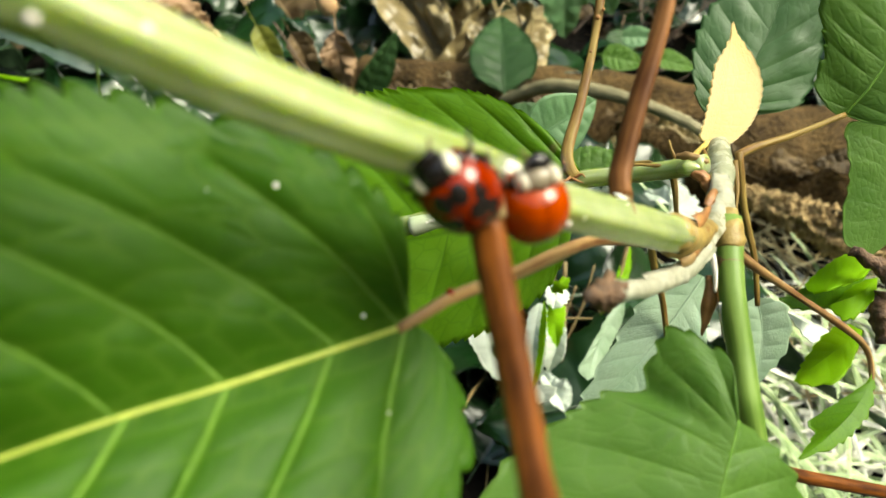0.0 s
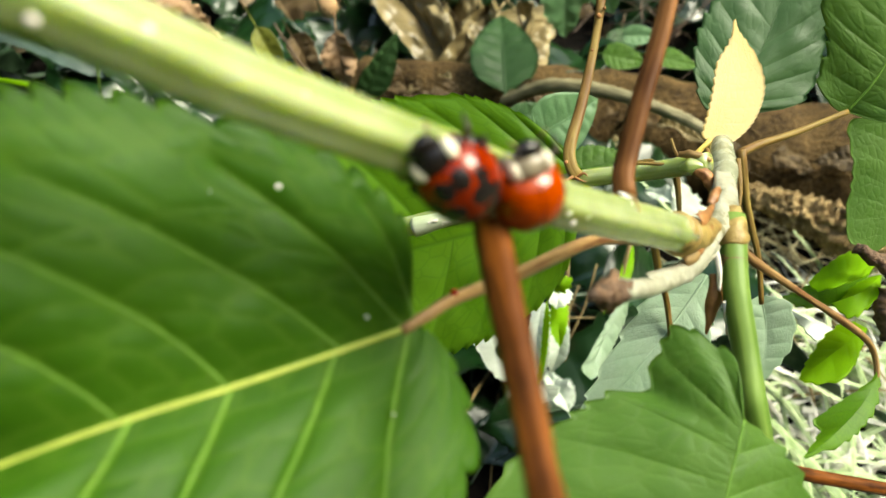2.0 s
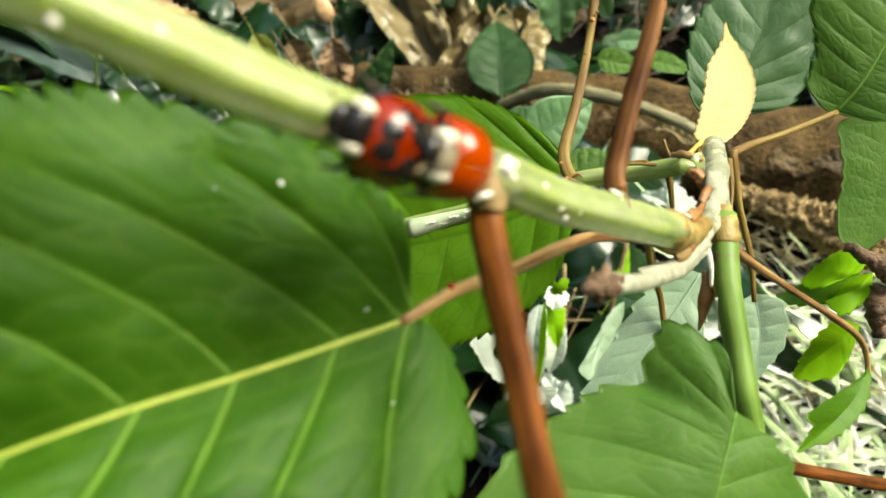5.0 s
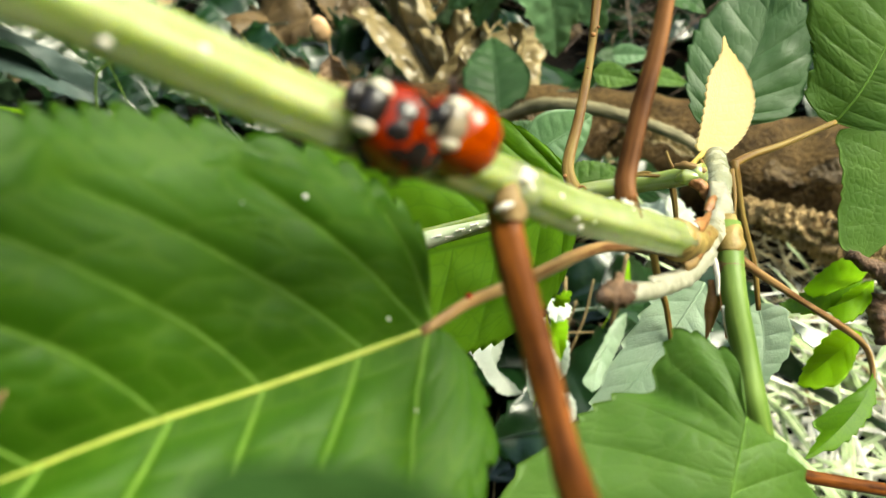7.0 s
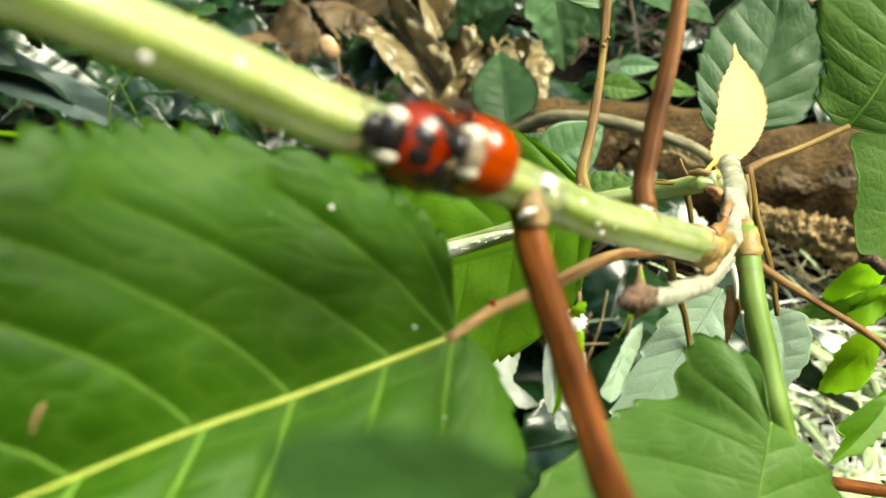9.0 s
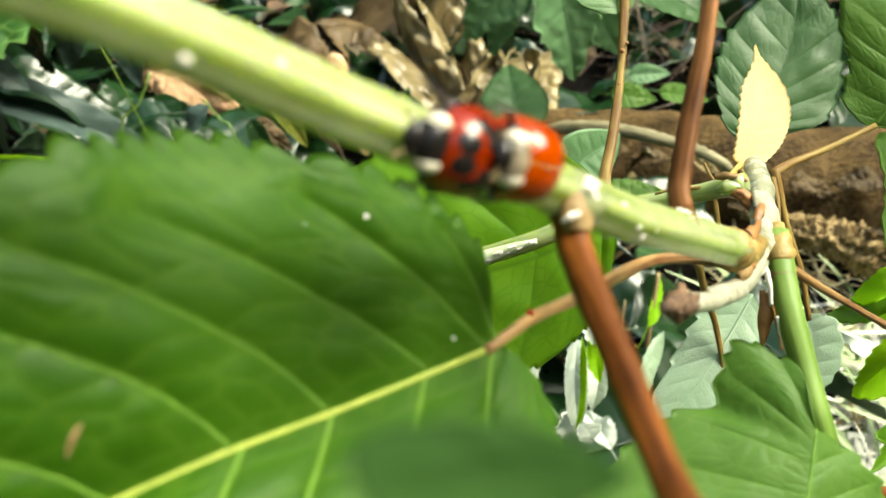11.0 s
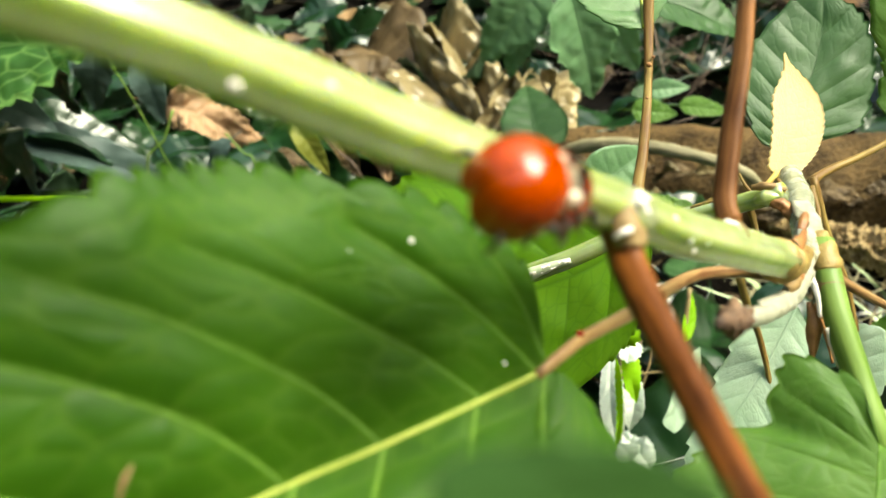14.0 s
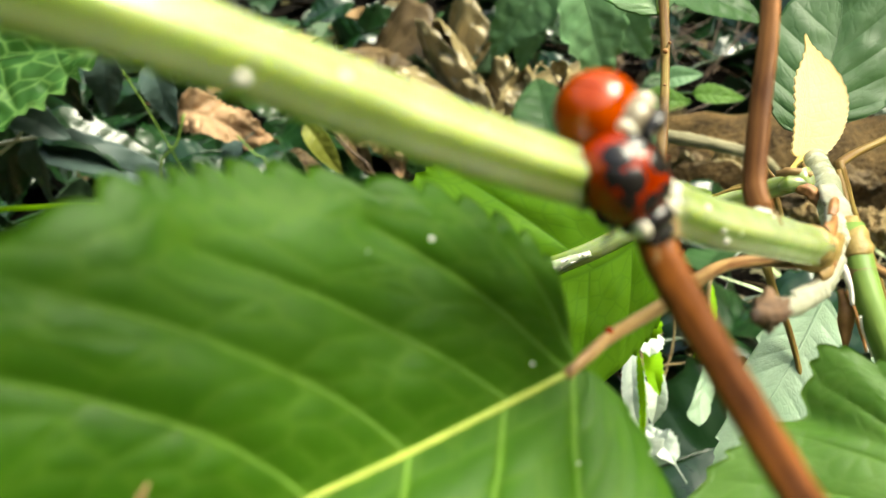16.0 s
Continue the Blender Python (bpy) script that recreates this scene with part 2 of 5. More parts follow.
KNOB = skin("knob_brown", (0.02, 0.009, 0.005), (0.26, 0.15, 0.08), 0.7, 1200, (1, 1, 1), 1.0, 0.0006, big=420)
# Near-black colour stands in for deep shade in the gaps between leaves.
SOIL_GAP_SHADE = skin("soil", (0.001, 0.0008, 0.0005), (0.007, 0.005, 0.003), 0.95, 220, (1, 1, 1), 0.9, 0.004, spec=0.1, big=25)
BARK = skin("bark", (0.035, 0.02, 0.006), (0.17, 0.108, 0.04), 0.8, 420, (1, 1, 1), 0.8, 0.003, spec=0.2, big=60, bite=0.13)
ROT = skin("rotten_wood", (0.2, 0.12, 0.04), (0.74, 0.55, 0.28), 0.85, 900, (1, 1, 1), 1.0, 0.004, spec=0.15, big=300, bite=0.12)
CREEPER = skin("creeper_grey", (0.1, 0.09, 0.04), (0.36, 0.32, 0.18), 0.65, 300, (1, 1, 1), 0.8, 0.001, big=60, streak=(10, 0.08))
# Sunlight on this ground is put into the pale straw and grass colours.
STRAW_SUNLIT = skin("straw", (0.4, 0.39, 0.29), (0.85, 0.84, 0.76), 0.5, 300, (1, 1, 1), 0.2, big=40)
GRASS_SUNLIT = skin("grass", (0.24, 0.36, 0.11), (0.62, 0.72, 0.44), 0.42, 300, (1, 1, 1), 0.2, big=40)
def litter_skin():
    m, n, l, p = material("litter")
    g = n.new("ShaderNodeNewGeometry")
    r = ramp(n, [(0.0, (0.01, 0.045, 0.012)), (0.5, (0.03, 0.09, 0.02)), (0.62, (0.2, 0.11, 0.045)), (1.0, (0.32, 0.2, 0.09))])
    l.new(g.outputs["Random Per Island"], r.inputs[0])
    f = tex_noise(n, l, coords(n, l, (1, 1, 1)), 200, 4)
    l.new(mix_col(n, l, math_node(n, l, "MULTIPLY", f, 0.5), r.outputs[0], (0.02, 0.02, 0.01)), p.inputs["Base Color"])
    p.inputs["Roughness"].default_value = 0.45
    bump(n, l, p, f, 0.4, 0.001)
    return m


LITTER = litter_skin()
TAN = skin("shell_tan", (0.5, 0.3, 0.14), (0.75, 0.5, 0.28), 0.4, 300)
RED = skin("wing_case_red", (0.17, 0.009, 0.0), (0.3, 0.024, 0.0), 0.12, 900, (1, 1, 1), 0.06, 0.00005, spec=0.5)
ORANGE = skin("wing_case_orange", (0.26, 0.024, 0.0), (0.4, 0.055, 0.0), 0.12, 900, (1, 1, 1), 0.06, 0.00005, spec=0.5)
BLACK = skin("beetle_black", (0.006, 0.005, 0.005), (0.02, 0.016, 0.014), 0.25, 900, (1, 1, 1), 0.1, 0.00005)
WHITE = skin("cheek_white", (0.5, 0.45, 0.32), (0.76, 0.71, 0.56), 0.28, 1400, (1, 1, 1), 0.3, 0.0001, big=600)
LEG = skin("leg_brown", (0.012, 0.007, 0.005), (0.05, 0.022, 0.012), 0.35, 900)
TAN_SHIELD = skin("shield_tan", (0.03, 0.022, 0.014), (0.3, 0.25, 0.17), 0.22, 1400, (1, 1, 1), 0.2, 0.0001, big=700)


# ---- builders ----
def part(name, bm, mat, parent=None, label="", smooth=True):
    me = bpy.data.meshes.new(name)
    bm.to_mesh(me)
    bm.free()
    for m in (mat if isinstance(mat, (list, tuple)) else [mat]):
        me.materials.append(m)
    if smooth:
        for p in me.polygons:
            p.use_smooth = True
    ob = new(name, me)
    ob.parent = parent
    return tagged(ob, label)


def thing(name, label, category, at=(0, 0, 0), group="", kind=""):
    ob = new(name)
    ob.location = Vector(at) * MM
    return tagged(ob, label, category, group, kind)


def spline(pts, count):
    """count points evenly along a smooth line through pts."""
    p = [Vector(q) for q in pts]
    if len(p) == 2:
        return [p[0].lerp(p[1], i / (count - 1)) for i in range(count)]
    q = [p[0] * 2 - p[1]] + p + [p[-1] * 2 - p[-2]]
    fine = []
    for i in range(1, len(q) - 2):
        for k in range(16):
            t = k / 16
            a, b, c, d = q[i - 1:i + 3]
            fine.append(0.5 * ((2 * b) + (c - a) * t + (2 * a - 5 * b + 4 * c - d) * t * t + (3 * b - a - 3 * c + d) * t ** 3))
    fine.append(p[-1])
    run = [0.0]
    for a, b in zip(fine, fine[1:]):
        run.append(run[-1] + (b - a).length)
    out, j = [], 0
    for i in range(count):
        s = run[-1] * i / (count - 1)
        while j < len(run) - 2 and run[j + 1] < s:
            j += 1
        out.append(fine[j].lerp(fine[j + 1], (s - run[j]) / max(run[j + 1] - run[j], 1e-9)))
    return out


def tube(bm, pts, radii, sides=14, rings=None, rough=0.0, ribs=0.0, origin=(0, 0, 0), caps=True, seed=0, grain=900, lobes=3, even=False):
    """A tapered, slightly uneven tube through pts (millimetres); radii are spread along it."""
    rings = rings or max(6, 6 * (len(pts) - 1))
    line = [(q - Vector(origin)) * MM for q in spline(pts, rings)]
    rr = [r.x for r in spline([(r, i * 1e-6, 0) for i, r in enumerate(radii)], rings)] if len(radii) > 2 else \
        [radii[0] + (radii[-1] - radii[0]) * i / (rings - 1) for i in range(rings)]
    up, loops, run = Vector((0.31, 0.2, 0.93)), [], 0.0
    uv, far = bm.loops.layers.uv.verify(), []
    for i, c in enumerate(line):
        d = (line[min(i + 1, rings - 1)] - line[max(i - 1, 0)]).normalized()
        a = (up - d * up.dot(d)).normalized()
        up, b = a, d.cross(a)
        ring = []
        for k in range(sides):
            w = 2 * math.pi * k / sides
            n = c * grain + Vector((math.cos(w), math.sin(w), seed)) * 0.9
            if even:
                n = (c + (a * math.cos(w) + b * math.sin(w)) * rr[i] * MM) * grain
            f = 1 + ribs * math.cos(lobes * w + 0.4) + rough * (noise.noise(n) + (0.6 * noise.noise(n * 2.7) if even else 0))
            ring.append(bm.verts.new(c + (a * math.cos(w) + b * math.sin(w)) * rr[i] * f * MM))
        loops.append(ring)
        run += (c - line[i - 1]).length / MM if i else 0
        far.append(run)
    for i, (r0, r1) in enumerate(zip(loops, loops[1:])):
        for k in range(sides):
            f = bm.faces.new((r0[k], r0[(k + 1) % sides], r1[(k + 1) % sides], r1[k]))
            for lp, q in zip(f.loops, ((k, i), (k + 1, i), (k + 1, i + 1), (k, i + 1))):
                lp[uv].uv = (q[0] / sides, far[q[1]])
    if caps:
        bm.faces.new(loops[0][::-1])
        bm.faces.new(loops[-1])
    return bm


def rod(name, pts, radii, mat, parent, label="", **k):
    return part(name, tube(bmesh.new(), pts, radii, **k), mat, parent, label)


def husk(name, pts, radii, mat, parent, label="", face=(0, -0.79, 0.61), spread=1.3, seed=0):
    """A dry papery scale: a thin sheet, arched across its line, with a ragged end."""
    bm, rings, n = bmesh.new(), 16, 10
    line = spline(pts, rings)
    rr = [max(0.05, r.x) for r in spline([(r, i * 1e-6, 0) for i, r in enumerate(radii)], rings)]
    sheets = []
    for inner in (0.0, 0.07):
        grid = []
        for i, c in enumerate(line):
            d = (line[min(i + 1, rings - 1)] - line[max(i - 1, 0)]).normalized()
            up = (Vector(face) - d * d.dot(Vector(face))).normalized()
            side = d.cross(up)
            row = []
            for k in range(n + 1):
                a = (2 * k / n - 1) * spread * (1 + 0.25 * noise.noise(Vector((i * 0.3, seed, 1))))
                r = rr[i] * (1 + 0.22 * noise.noise(Vector((i * 0.35, k * 0.5, seed)))) - inner
                end = d * (0.6 * noise.noise(Vector((k * 0.9, seed, 7))) if i > rings - 3 else 0)
                row.append(bm.verts.new((c + end + up * r * math.cos(a) + side * r * math.sin(a)) * MM))
            grid.append(row)
        sheets.append(grid)
    for grid, flip in zip(sheets, (False, True)):
        for r0, r1 in zip(grid, grid[1:]):
            for k in range(n):
                q = (r0[k], r0[k + 1], r1[k + 1], r1[k])
                bm.faces.new(q[::-1] if flip else q)
    rim = lambda g: [r[0] for r in g] + g[-1][1:] + [r[-1] for r in g[-2::-1]] + g[0][-2:0:-1]
    a, b = rim(sheets[0]), rim(sheets[1])
    for k in range(len(a)):
        bm.faces.new((a[k], b[k], b[(k + 1) % len(a)], a[(k + 1) % len(a)]))
    bmesh.ops.recalc_face_normals(bm, faces=bm.faces)
    return part(name, bm, mat, parent, label)


def along(items, count):
    """count points evenly along an edge given as (share of the midrib, point) or points; also the shares."""
    if len(items[0]) == 3:
        items = [(i / (len(items) - 1), p) for i, p in enumerate(items)]
    pts = spline([p for _, p in items], count)
    marks = [0]
    for _, p in items[1:-1]:
        q = Vector(p)
        marks.append(max(marks[-1] + 1, min(range(count), key=lambda i: (pts[i] - q).length)))
    marks.append(count - 1)
    return pts, list(np.interp(range(count), marks, [f for f, _ in items])), marks


def vein_course(rib, share, end, bow):
    """A side vein from the midrib to its end, bowed towards the leaf's base: 25 points."""
    j = int(share * 199)
    a, b = rib[j], Vector(end)
    c = (a + b) / 2 + (rib[max(j - 12, 0)] - rib[min(j + 12, 199)]).normalized() * (b - a).length * bow * 2
    return [a * (1 - t) ** 2 + c * 2 * t * (1 - t) + b * t * t for t in (k / 24 for k in range(25))]


def flat_gap(c, line, up):
    """How far c lies from a line, along a blade that faces up."""
    best = 1e9
    for p, q in zip(line[::4], line[4::4]):
        d, e = q - p, c - p
        d, e = d - up * d.dot(up), e - up * e.dot(up)
        t = max(0.0, min(1.0, e.dot(d) / d.length_squared))
        best = min(best, (e - d * t).length)
    return best


def leaf_mesh(mid, edge_a, edge_b, veins=8, gap=2.2, tooth=0.6, ns=90, nw=12, pucker=0.25, thick=0.22, origin=(0, 0, 0), seed=0, round_teeth=False, lines=None, face=(0, -0.6, 0.8), courses=None):
    """A blade between its midrib and its two toothed edges (millimetres), with thickness; slot 0 is the upper face, slot 1 the underside.
    The side veins run from the midrib to the edge; gap is the length of a tooth."""
    bm, o = bmesh.new(), Vector(origin)
    uv = bm.loops.layers.uv.new("UVMap")
    rib = spline(mid, 200)
    sides = [along(e, ns) for e in (edge_a, edge_b)]
    normal = Vector((0, 0, 0))
    for (pts, fr, _), sign in zip(sides, (1, -1)):
        for i in range(2, ns - 3, 5):
            m0, m1 = rib[int(fr[i] * 199)], rib[-1]
            normal += sign * (pts[i] - m0).cross(m1 - m0)
    normal.normalize()
    if normal.dot(Vector(face)) < 0:
        normal.negate()
    slope = [(pts[ns // 2] - rib[int(fr[ns // 2] * 199)]).cross(rib[-1] - rib[0]).normalized() for pts, fr, _ in sides]
    uvs, top, rims = {}, [], []
    bed = [None, None]
    if courses:
        for n_side, veins_here in enumerate(courses):
            bed[n_side] = [vein_course(rib, *v) for v in veins_here]
    for n_side, ((pts, fr, rows), sign) in enumerate(zip(sides, (1, -1))):
        grid, run = [], 0.0
        at = [round(j / veins * (ns - 1)) for j in range(1, veins)]
        count = np.interp(range(ns), [0] + at + [ns - 1], range(len(at) + 2))
        for i in range(ns):
            s, row = i / (ns - 1), []
            x = fr[i] * 199
            j = min(int(x), 198)
            m = rib[j].lerp(rib[j + 1], x - j)
            e = pts[i]
            run += (e - pts[i - 1]).length if i else 0
            g = gap * (1 + 0.25 * noise.noise(e * 0.13 + Vector((seed, 1, 1))))
            x = (run / g) % 1.0
            reach = max((e - m).length, 0.05)
            saw = math.sin(math.pi * x) ** 0.7 - 0.6 if round_teeth else ((x / 0.72) - 0.5 if x < 0.72 else 0.5 - (x - 0.72) / 0.28)
            fade = min(1, 7 * (1 - s), 9 * s)
            back = (rib[max(j - 8, 0)] - rib[min(j + 8, 199)]).normalized()
            for k in range(nw + 1):
                w = k / nw
                c = m + (e - m) * w * (1 + tooth * saw / reach * w ** 4 * fade) + back * (4 * w * (1 - w) * 0.025 * reach * min(1, 6 * fr[i], 4 * (1 - s)))
                ph = count[i] % 1.0
                lift = pucker * math.sin(math.pi * ph) ** 0.7 * math.sin(math.pi * min(1, w * 0.9 + 0.08)) * min(1, reach / 6)
                lift += 0.8 * pucker * noise.noise(c * 0.3 + Vector((seed, 0, 0))) + 0.6 * tooth * noise.noise(c * 0.16 + Vector((0, seed, 3))) * w
                along_u = count[i]
                if courses:
                    away = min(flat_gap(c, line, slope[n_side]) for line in bed[n_side])
                    lift = pucker * (1.9 * (1 - math.exp(-away / 0.8)) + 0.5 * noise.noise(c * 0.25 + Vector((seed, 0, 0))) + 0.1 * noise.noise(c * 0.9)) * (1 - 0.7 * w ** 6) + 0.6 * tooth * noise.noise(c * 0.16 + Vector((0, seed, 3))) * w
                    along_u = min(away / 6.5, 0.49)
                row.append(bm.verts.new((c + normal * lift * min(1, w * 5) - o) * MM))
                uvs[row[-1]] = (along_u, -sign * w)
            grid.append(row)
        if lines is not None and courses:
            flat = [v.co / MM + o for r in grid for v in r]
            for line in bed[n_side]:
                run_line = []
                for p in line[::3]:
                    near = sorted(flat, key=lambda q: (q - p - slope[n_side] * (q - p).dot(slope[n_side])).length)[:4]
                    wt = [1 / (0.05 + (q - p - slope[n_side] * (q - p).dot(slope[n_side])).length) for q in near]
                    run_line.append(sum((q * k for q, k in zip(near, wt)), Vector()) / sum(wt) + normal * 0.02)
                lines.append(run_line)
        elif lines is not None:
            for i in at:
                lines.append([grid[i][k].co / MM + o + normal * 0.03 for k in range(0, nw - 1, 3)])
        for r0, r1 in zip(grid, grid[1:]):
            for k in range(nw):
                q = (r0[k], r0[k + 1], r1[k + 1], r1[k])
                top.append(bm.faces.new(q if sign < 0 else q[::-1]))
        rims.append([r[-1] for r in grid])
    bm.normal_update()
    if sum(f.normal.dot(normal) for f in top[::7]) < 0:
        for f in top:
            f.normal_flip()
    low = {v: bm.verts.new(v.co - normal * thick * MM) for v in list(uvs)}
    for v, q in low.items():
        uvs[q] = uvs[v]
    for f in top:
        bm.faces.new([low[v] for v in reversed(f.verts)]).material_index = 1
    for rim in rims:
        for p, q in zip(rim, rim[1:]):
            bm.faces.new((p, q, low[q], low[p]))
    for f in bm.faces:
        for lp in f.loops:
            lp[uv].uv = uvs[lp.vert]
    bmesh.ops.remove_doubles(bm, verts=bm.verts, dist=1e-7)
    bm.normal_update()
    return bm


def shaped(length, width, droop=0.15, fold=0.25, curl=0.0, point=1.0, count=9, wave=0.0):
    """Midrib and edges of an ovate leaf that lies along +y, base at the origin."""
    mid, a, b = [], [], []
    for i in range(count):
        s = i / (count - 1)
        y, z = length * s, -droop * length * s * s + curl * length * math.sin(s * 6)
        mid.append((0, y, z))
    for i in range(count + 2):
        s = i / (count + 1)
        h = width / 2 * max(0.0, math.sin(math.pi * s ** 0.72)) ** 0.75 * (1 - 0.25 * s * point)
        y, z = length * s, -droop * length * s * s + curl * length * math.sin(s * 6)
        f = s ** 1.35
        k = wave * width * math.sin(s * 11)
        a.append((f, (-h, y, z + fold * h + k)))
        b.append((f, (h, y, z + fold * h - k)))
    return mid, a, b


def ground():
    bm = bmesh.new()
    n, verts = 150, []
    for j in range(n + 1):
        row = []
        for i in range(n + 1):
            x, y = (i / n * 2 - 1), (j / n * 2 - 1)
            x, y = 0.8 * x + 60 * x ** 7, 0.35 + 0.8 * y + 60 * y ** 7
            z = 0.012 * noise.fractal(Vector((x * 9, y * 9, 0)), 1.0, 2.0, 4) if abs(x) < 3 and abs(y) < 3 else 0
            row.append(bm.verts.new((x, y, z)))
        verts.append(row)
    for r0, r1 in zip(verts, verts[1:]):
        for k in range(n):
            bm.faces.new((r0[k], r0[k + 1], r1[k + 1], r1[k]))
    return tagged(part("ground", bm, SOIL_GAP_SHADE), "bare soil under leaf litter, gap shade put into its near-black colour", "ground", kind="structure")


ground()


def sky_block_ring():
    """Unseen ring added to block low sky light: rough bank, leaves standing out."""
    rnd, verts, faces = random.Random(77), [], []
    n, rows = 96, 10
    for j in range(rows + 1):
        for i in range(n):
            w, h = 2 * math.pi * i / n, 1.6 * j / rows
            r = 1.9 - 0.12 * math.sin(math.pi * j / rows) + 0.16 * noise.noise(Vector((math.cos(w) * 4, math.sin(w) * 4, h * 3)))
            verts.append((r * math.cos(w), 0.2 + r * math.sin(w), h - 0.05 + (0.25 * noise.noise(Vector((w * 5, 3, 1))) if j == rows else 0)))
    for j in range(rows):
        for i in range(n):
            a, b = j * n + i, j * n + (i + 1) % n
            faces.append((a, b, b + n, a + n))
    for k in range(5200):
        w, h = rnd.uniform(0, 2 * math.pi), 1.65 * rnd.random() ** 0.8
        p = Vector((1.82 * math.cos(w), 0.2 + 1.82 * math.sin(w), h))
        inward, side = Vector((-math.cos(w), -math.sin(w), -0.2)), Vector((-math.sin(w), math.cos(w), 0))
        p += inward * rnd.uniform(-0.1, 0.2)
        d = (inward * rnd.uniform(0.2, 1) + side * rnd.uniform(-1, 1) + Vector((0, 0, rnd.uniform(-1, 0.5)))).normalized()
        e, le = d.cross(Vector((rnd.uniform(-1, 1), rnd.uniform(-1, 1), 1))).normalized(), rnd.uniform(0.05, 0.11)
        n0 = len(verts)
        verts += [p, p + d * le * 0.45 + e * le * 0.3, p + d * le, p + d * le * 0.45 - e * le * 0.3]
        faces.append((n0, n0 + 1, n0 + 2, n0 + 3))
    me = bpy.data.meshes.new("backdrop")
    me.from_pydata(verts, [], faces)
    me.materials.append(LEAF_DEEP)
    return tagged(new("backdrop", me), "unseen ring of dark green leaves added to block low sky light", "undergrowth", kind="structure")


sky_block_ring()

# ---- the vine ----
vine = thing("vine", "green climbing shoot with brown leaf stalks and toothed leaves", "plant")


def leaf(mid, a, b, mats, label="", rib=0.5, rib_mat=None, vein=0.0, parent=None, **k):
    """A leaf under the vine, with its raised midrib and the side veins that stand out."""
    lines = []
    ob = part("leaf", leaf_mesh(mid, a, b, lines=lines, **k), mats, parent or vine, label)
    o = k.get("origin", (0, 0, 0))
    ob.location = Vector(o) * MM
    if rib:
        part("midrib", tube(bmesh.new(), mid, [rib, rib * 0.55, rib * 0.3], sides=8, rings=36, origin=o), rib_mat or RIB, ob)
    if vein:
        for pts in lines:
            part("side_vein", tube(bmesh.new(), pts, [vein, vein * 0.7, vein * 0.3], sides=6, rings=18, origin=o), RIB_SIDE, ob)
    return ob


# stems
main_stem = rod("main_stem", [(-62.0, -6.0, 258.0), (-36.0, 10.0, 238.5), (-18.0, 21.2, 225.4), (-13.8, 23.3, 222.5), (-11.0, 25.0, 220.1), (-6.5, 27.4, 216.3), (-2.3, 30.7, 212.4), (3.6, 35.4, 207.1), (7.8, 38.6, 203.1), (13.1, 43.7, 198.2), (21.3, 52.5, 190.0)],
    [1.3, 1.2, 1.2, 1.2, 1.2, 1.12, 1.18, 1.27, 1.27, 1.35, 1.5], STEM, vine, rings=170, sides=48, rough=0.05, ribs=0.085, lobes=5)
rod("node_ring", [(20.4, 51.4, 191.1), (21.3, 52.5, 190.0), (22.3, 53.6, 189.0)], [1.5, 1.62, 1.4], RING, main_stem, "swollen yellowish ring at the node", rough=0.1)
rod("node_swelling", [(5.1, 36.9, 205.4), (4.2, 35.9, 206.5), (3.0, 34.9, 207.5), (2.0, 34.2, 208.5)], [1.25, 1.5, 1.45, 1.2], STEM, main_stem, rough=0.15)
rod("collar", [(3.6, 34.7, 208.0), (3.6, 34.0, 207.8), (3.6, 33.4, 207.4), (3.7, 32.9, 206.9), (3.7, 32.5, 206.5)], [0.3, 0.82, 0.92, 0.84, 0.68], COLLAR, main_stem, "tan corky collar at the leaf stalk", rough=0.25, rings=30, sides=22)
rod("scar", [(2.8, 32.2, 207.4), (3.2, 32.2, 207.7), (3.7, 32.3, 207.8)], [0.1, 0.2, 0.12], PALE, main_stem, "pale leaf scar", rough=0.4, sides=8)
for k, c in enumerate(((4.40, 34.48, 207.94), (4.77, 34.82, 207.57), (4.99, 35.40, 207.58), (4.89, 34.71, 207.19), (4.61, 35.09, 207.99))):
    rod("scar", [Vector(c) + Vector((-0.25, 0, 0.1 * k % 0.3)), Vector(c) + Vector((0.05, 0, 0.1)), Vector(c) + Vector((0.25, 0, -0.1))], [0.12, 0.22, 0.1], PALE, main_stem, rough=0.6, sides=8, seed=k)
for c, r in (((6.99, 36.62, 205.33), 0.26), ((7.16, 36.64, 204.95), 0.22), ((8.25, 37.30, 203.35), 0.22), ((8.69, 37.92, 202.16), 0.24), ((9.69, 38.59, 202.20), 0.23), ((10.75, 39.68, 201.65), 0.22),
             ((6.26, 36.88, 203.10), 0.14), ((-11.24, 23.52, 220.34), 0.2), ((-8.59, 25.23, 219.36), 0.2), ((-4.34, 27.90, 215.72), 0.14), ((5.00, 34.87, 206.66), 0.16), ((5.39, 35.83, 207.07), 0.14), ((13.71, 43.70, 199.44), 0.14)):
    bm = bmesh.new()
    bmesh.ops.create_icosphere(bm, subdivisions=2, radius=1)
    for v in bm.verts:
        v.co = (Vector((v.co.x * 1.1, v.co.y * 0.8, v.co.z)) * r * (1 + 0.25 * noise.noise(v.co * 2 + Vector(c))) + Vector(c)) * MM
    part("lenticel", bm, PALE, main_stem)
rod("side_stem", [(32.2, 77.5, 181.4), (26.9, 81.0, 177.7), (17.5, 84.2, 173.7), (6.9, 85.2, 168.5), (-3.7, 86.7, 163.9), (-15.9, 87.8, 158.8)], [1.25, 1.15, 1.2, 1.45, 1.55, 1.5], STEM, vine, rough=0.06, rings=50)
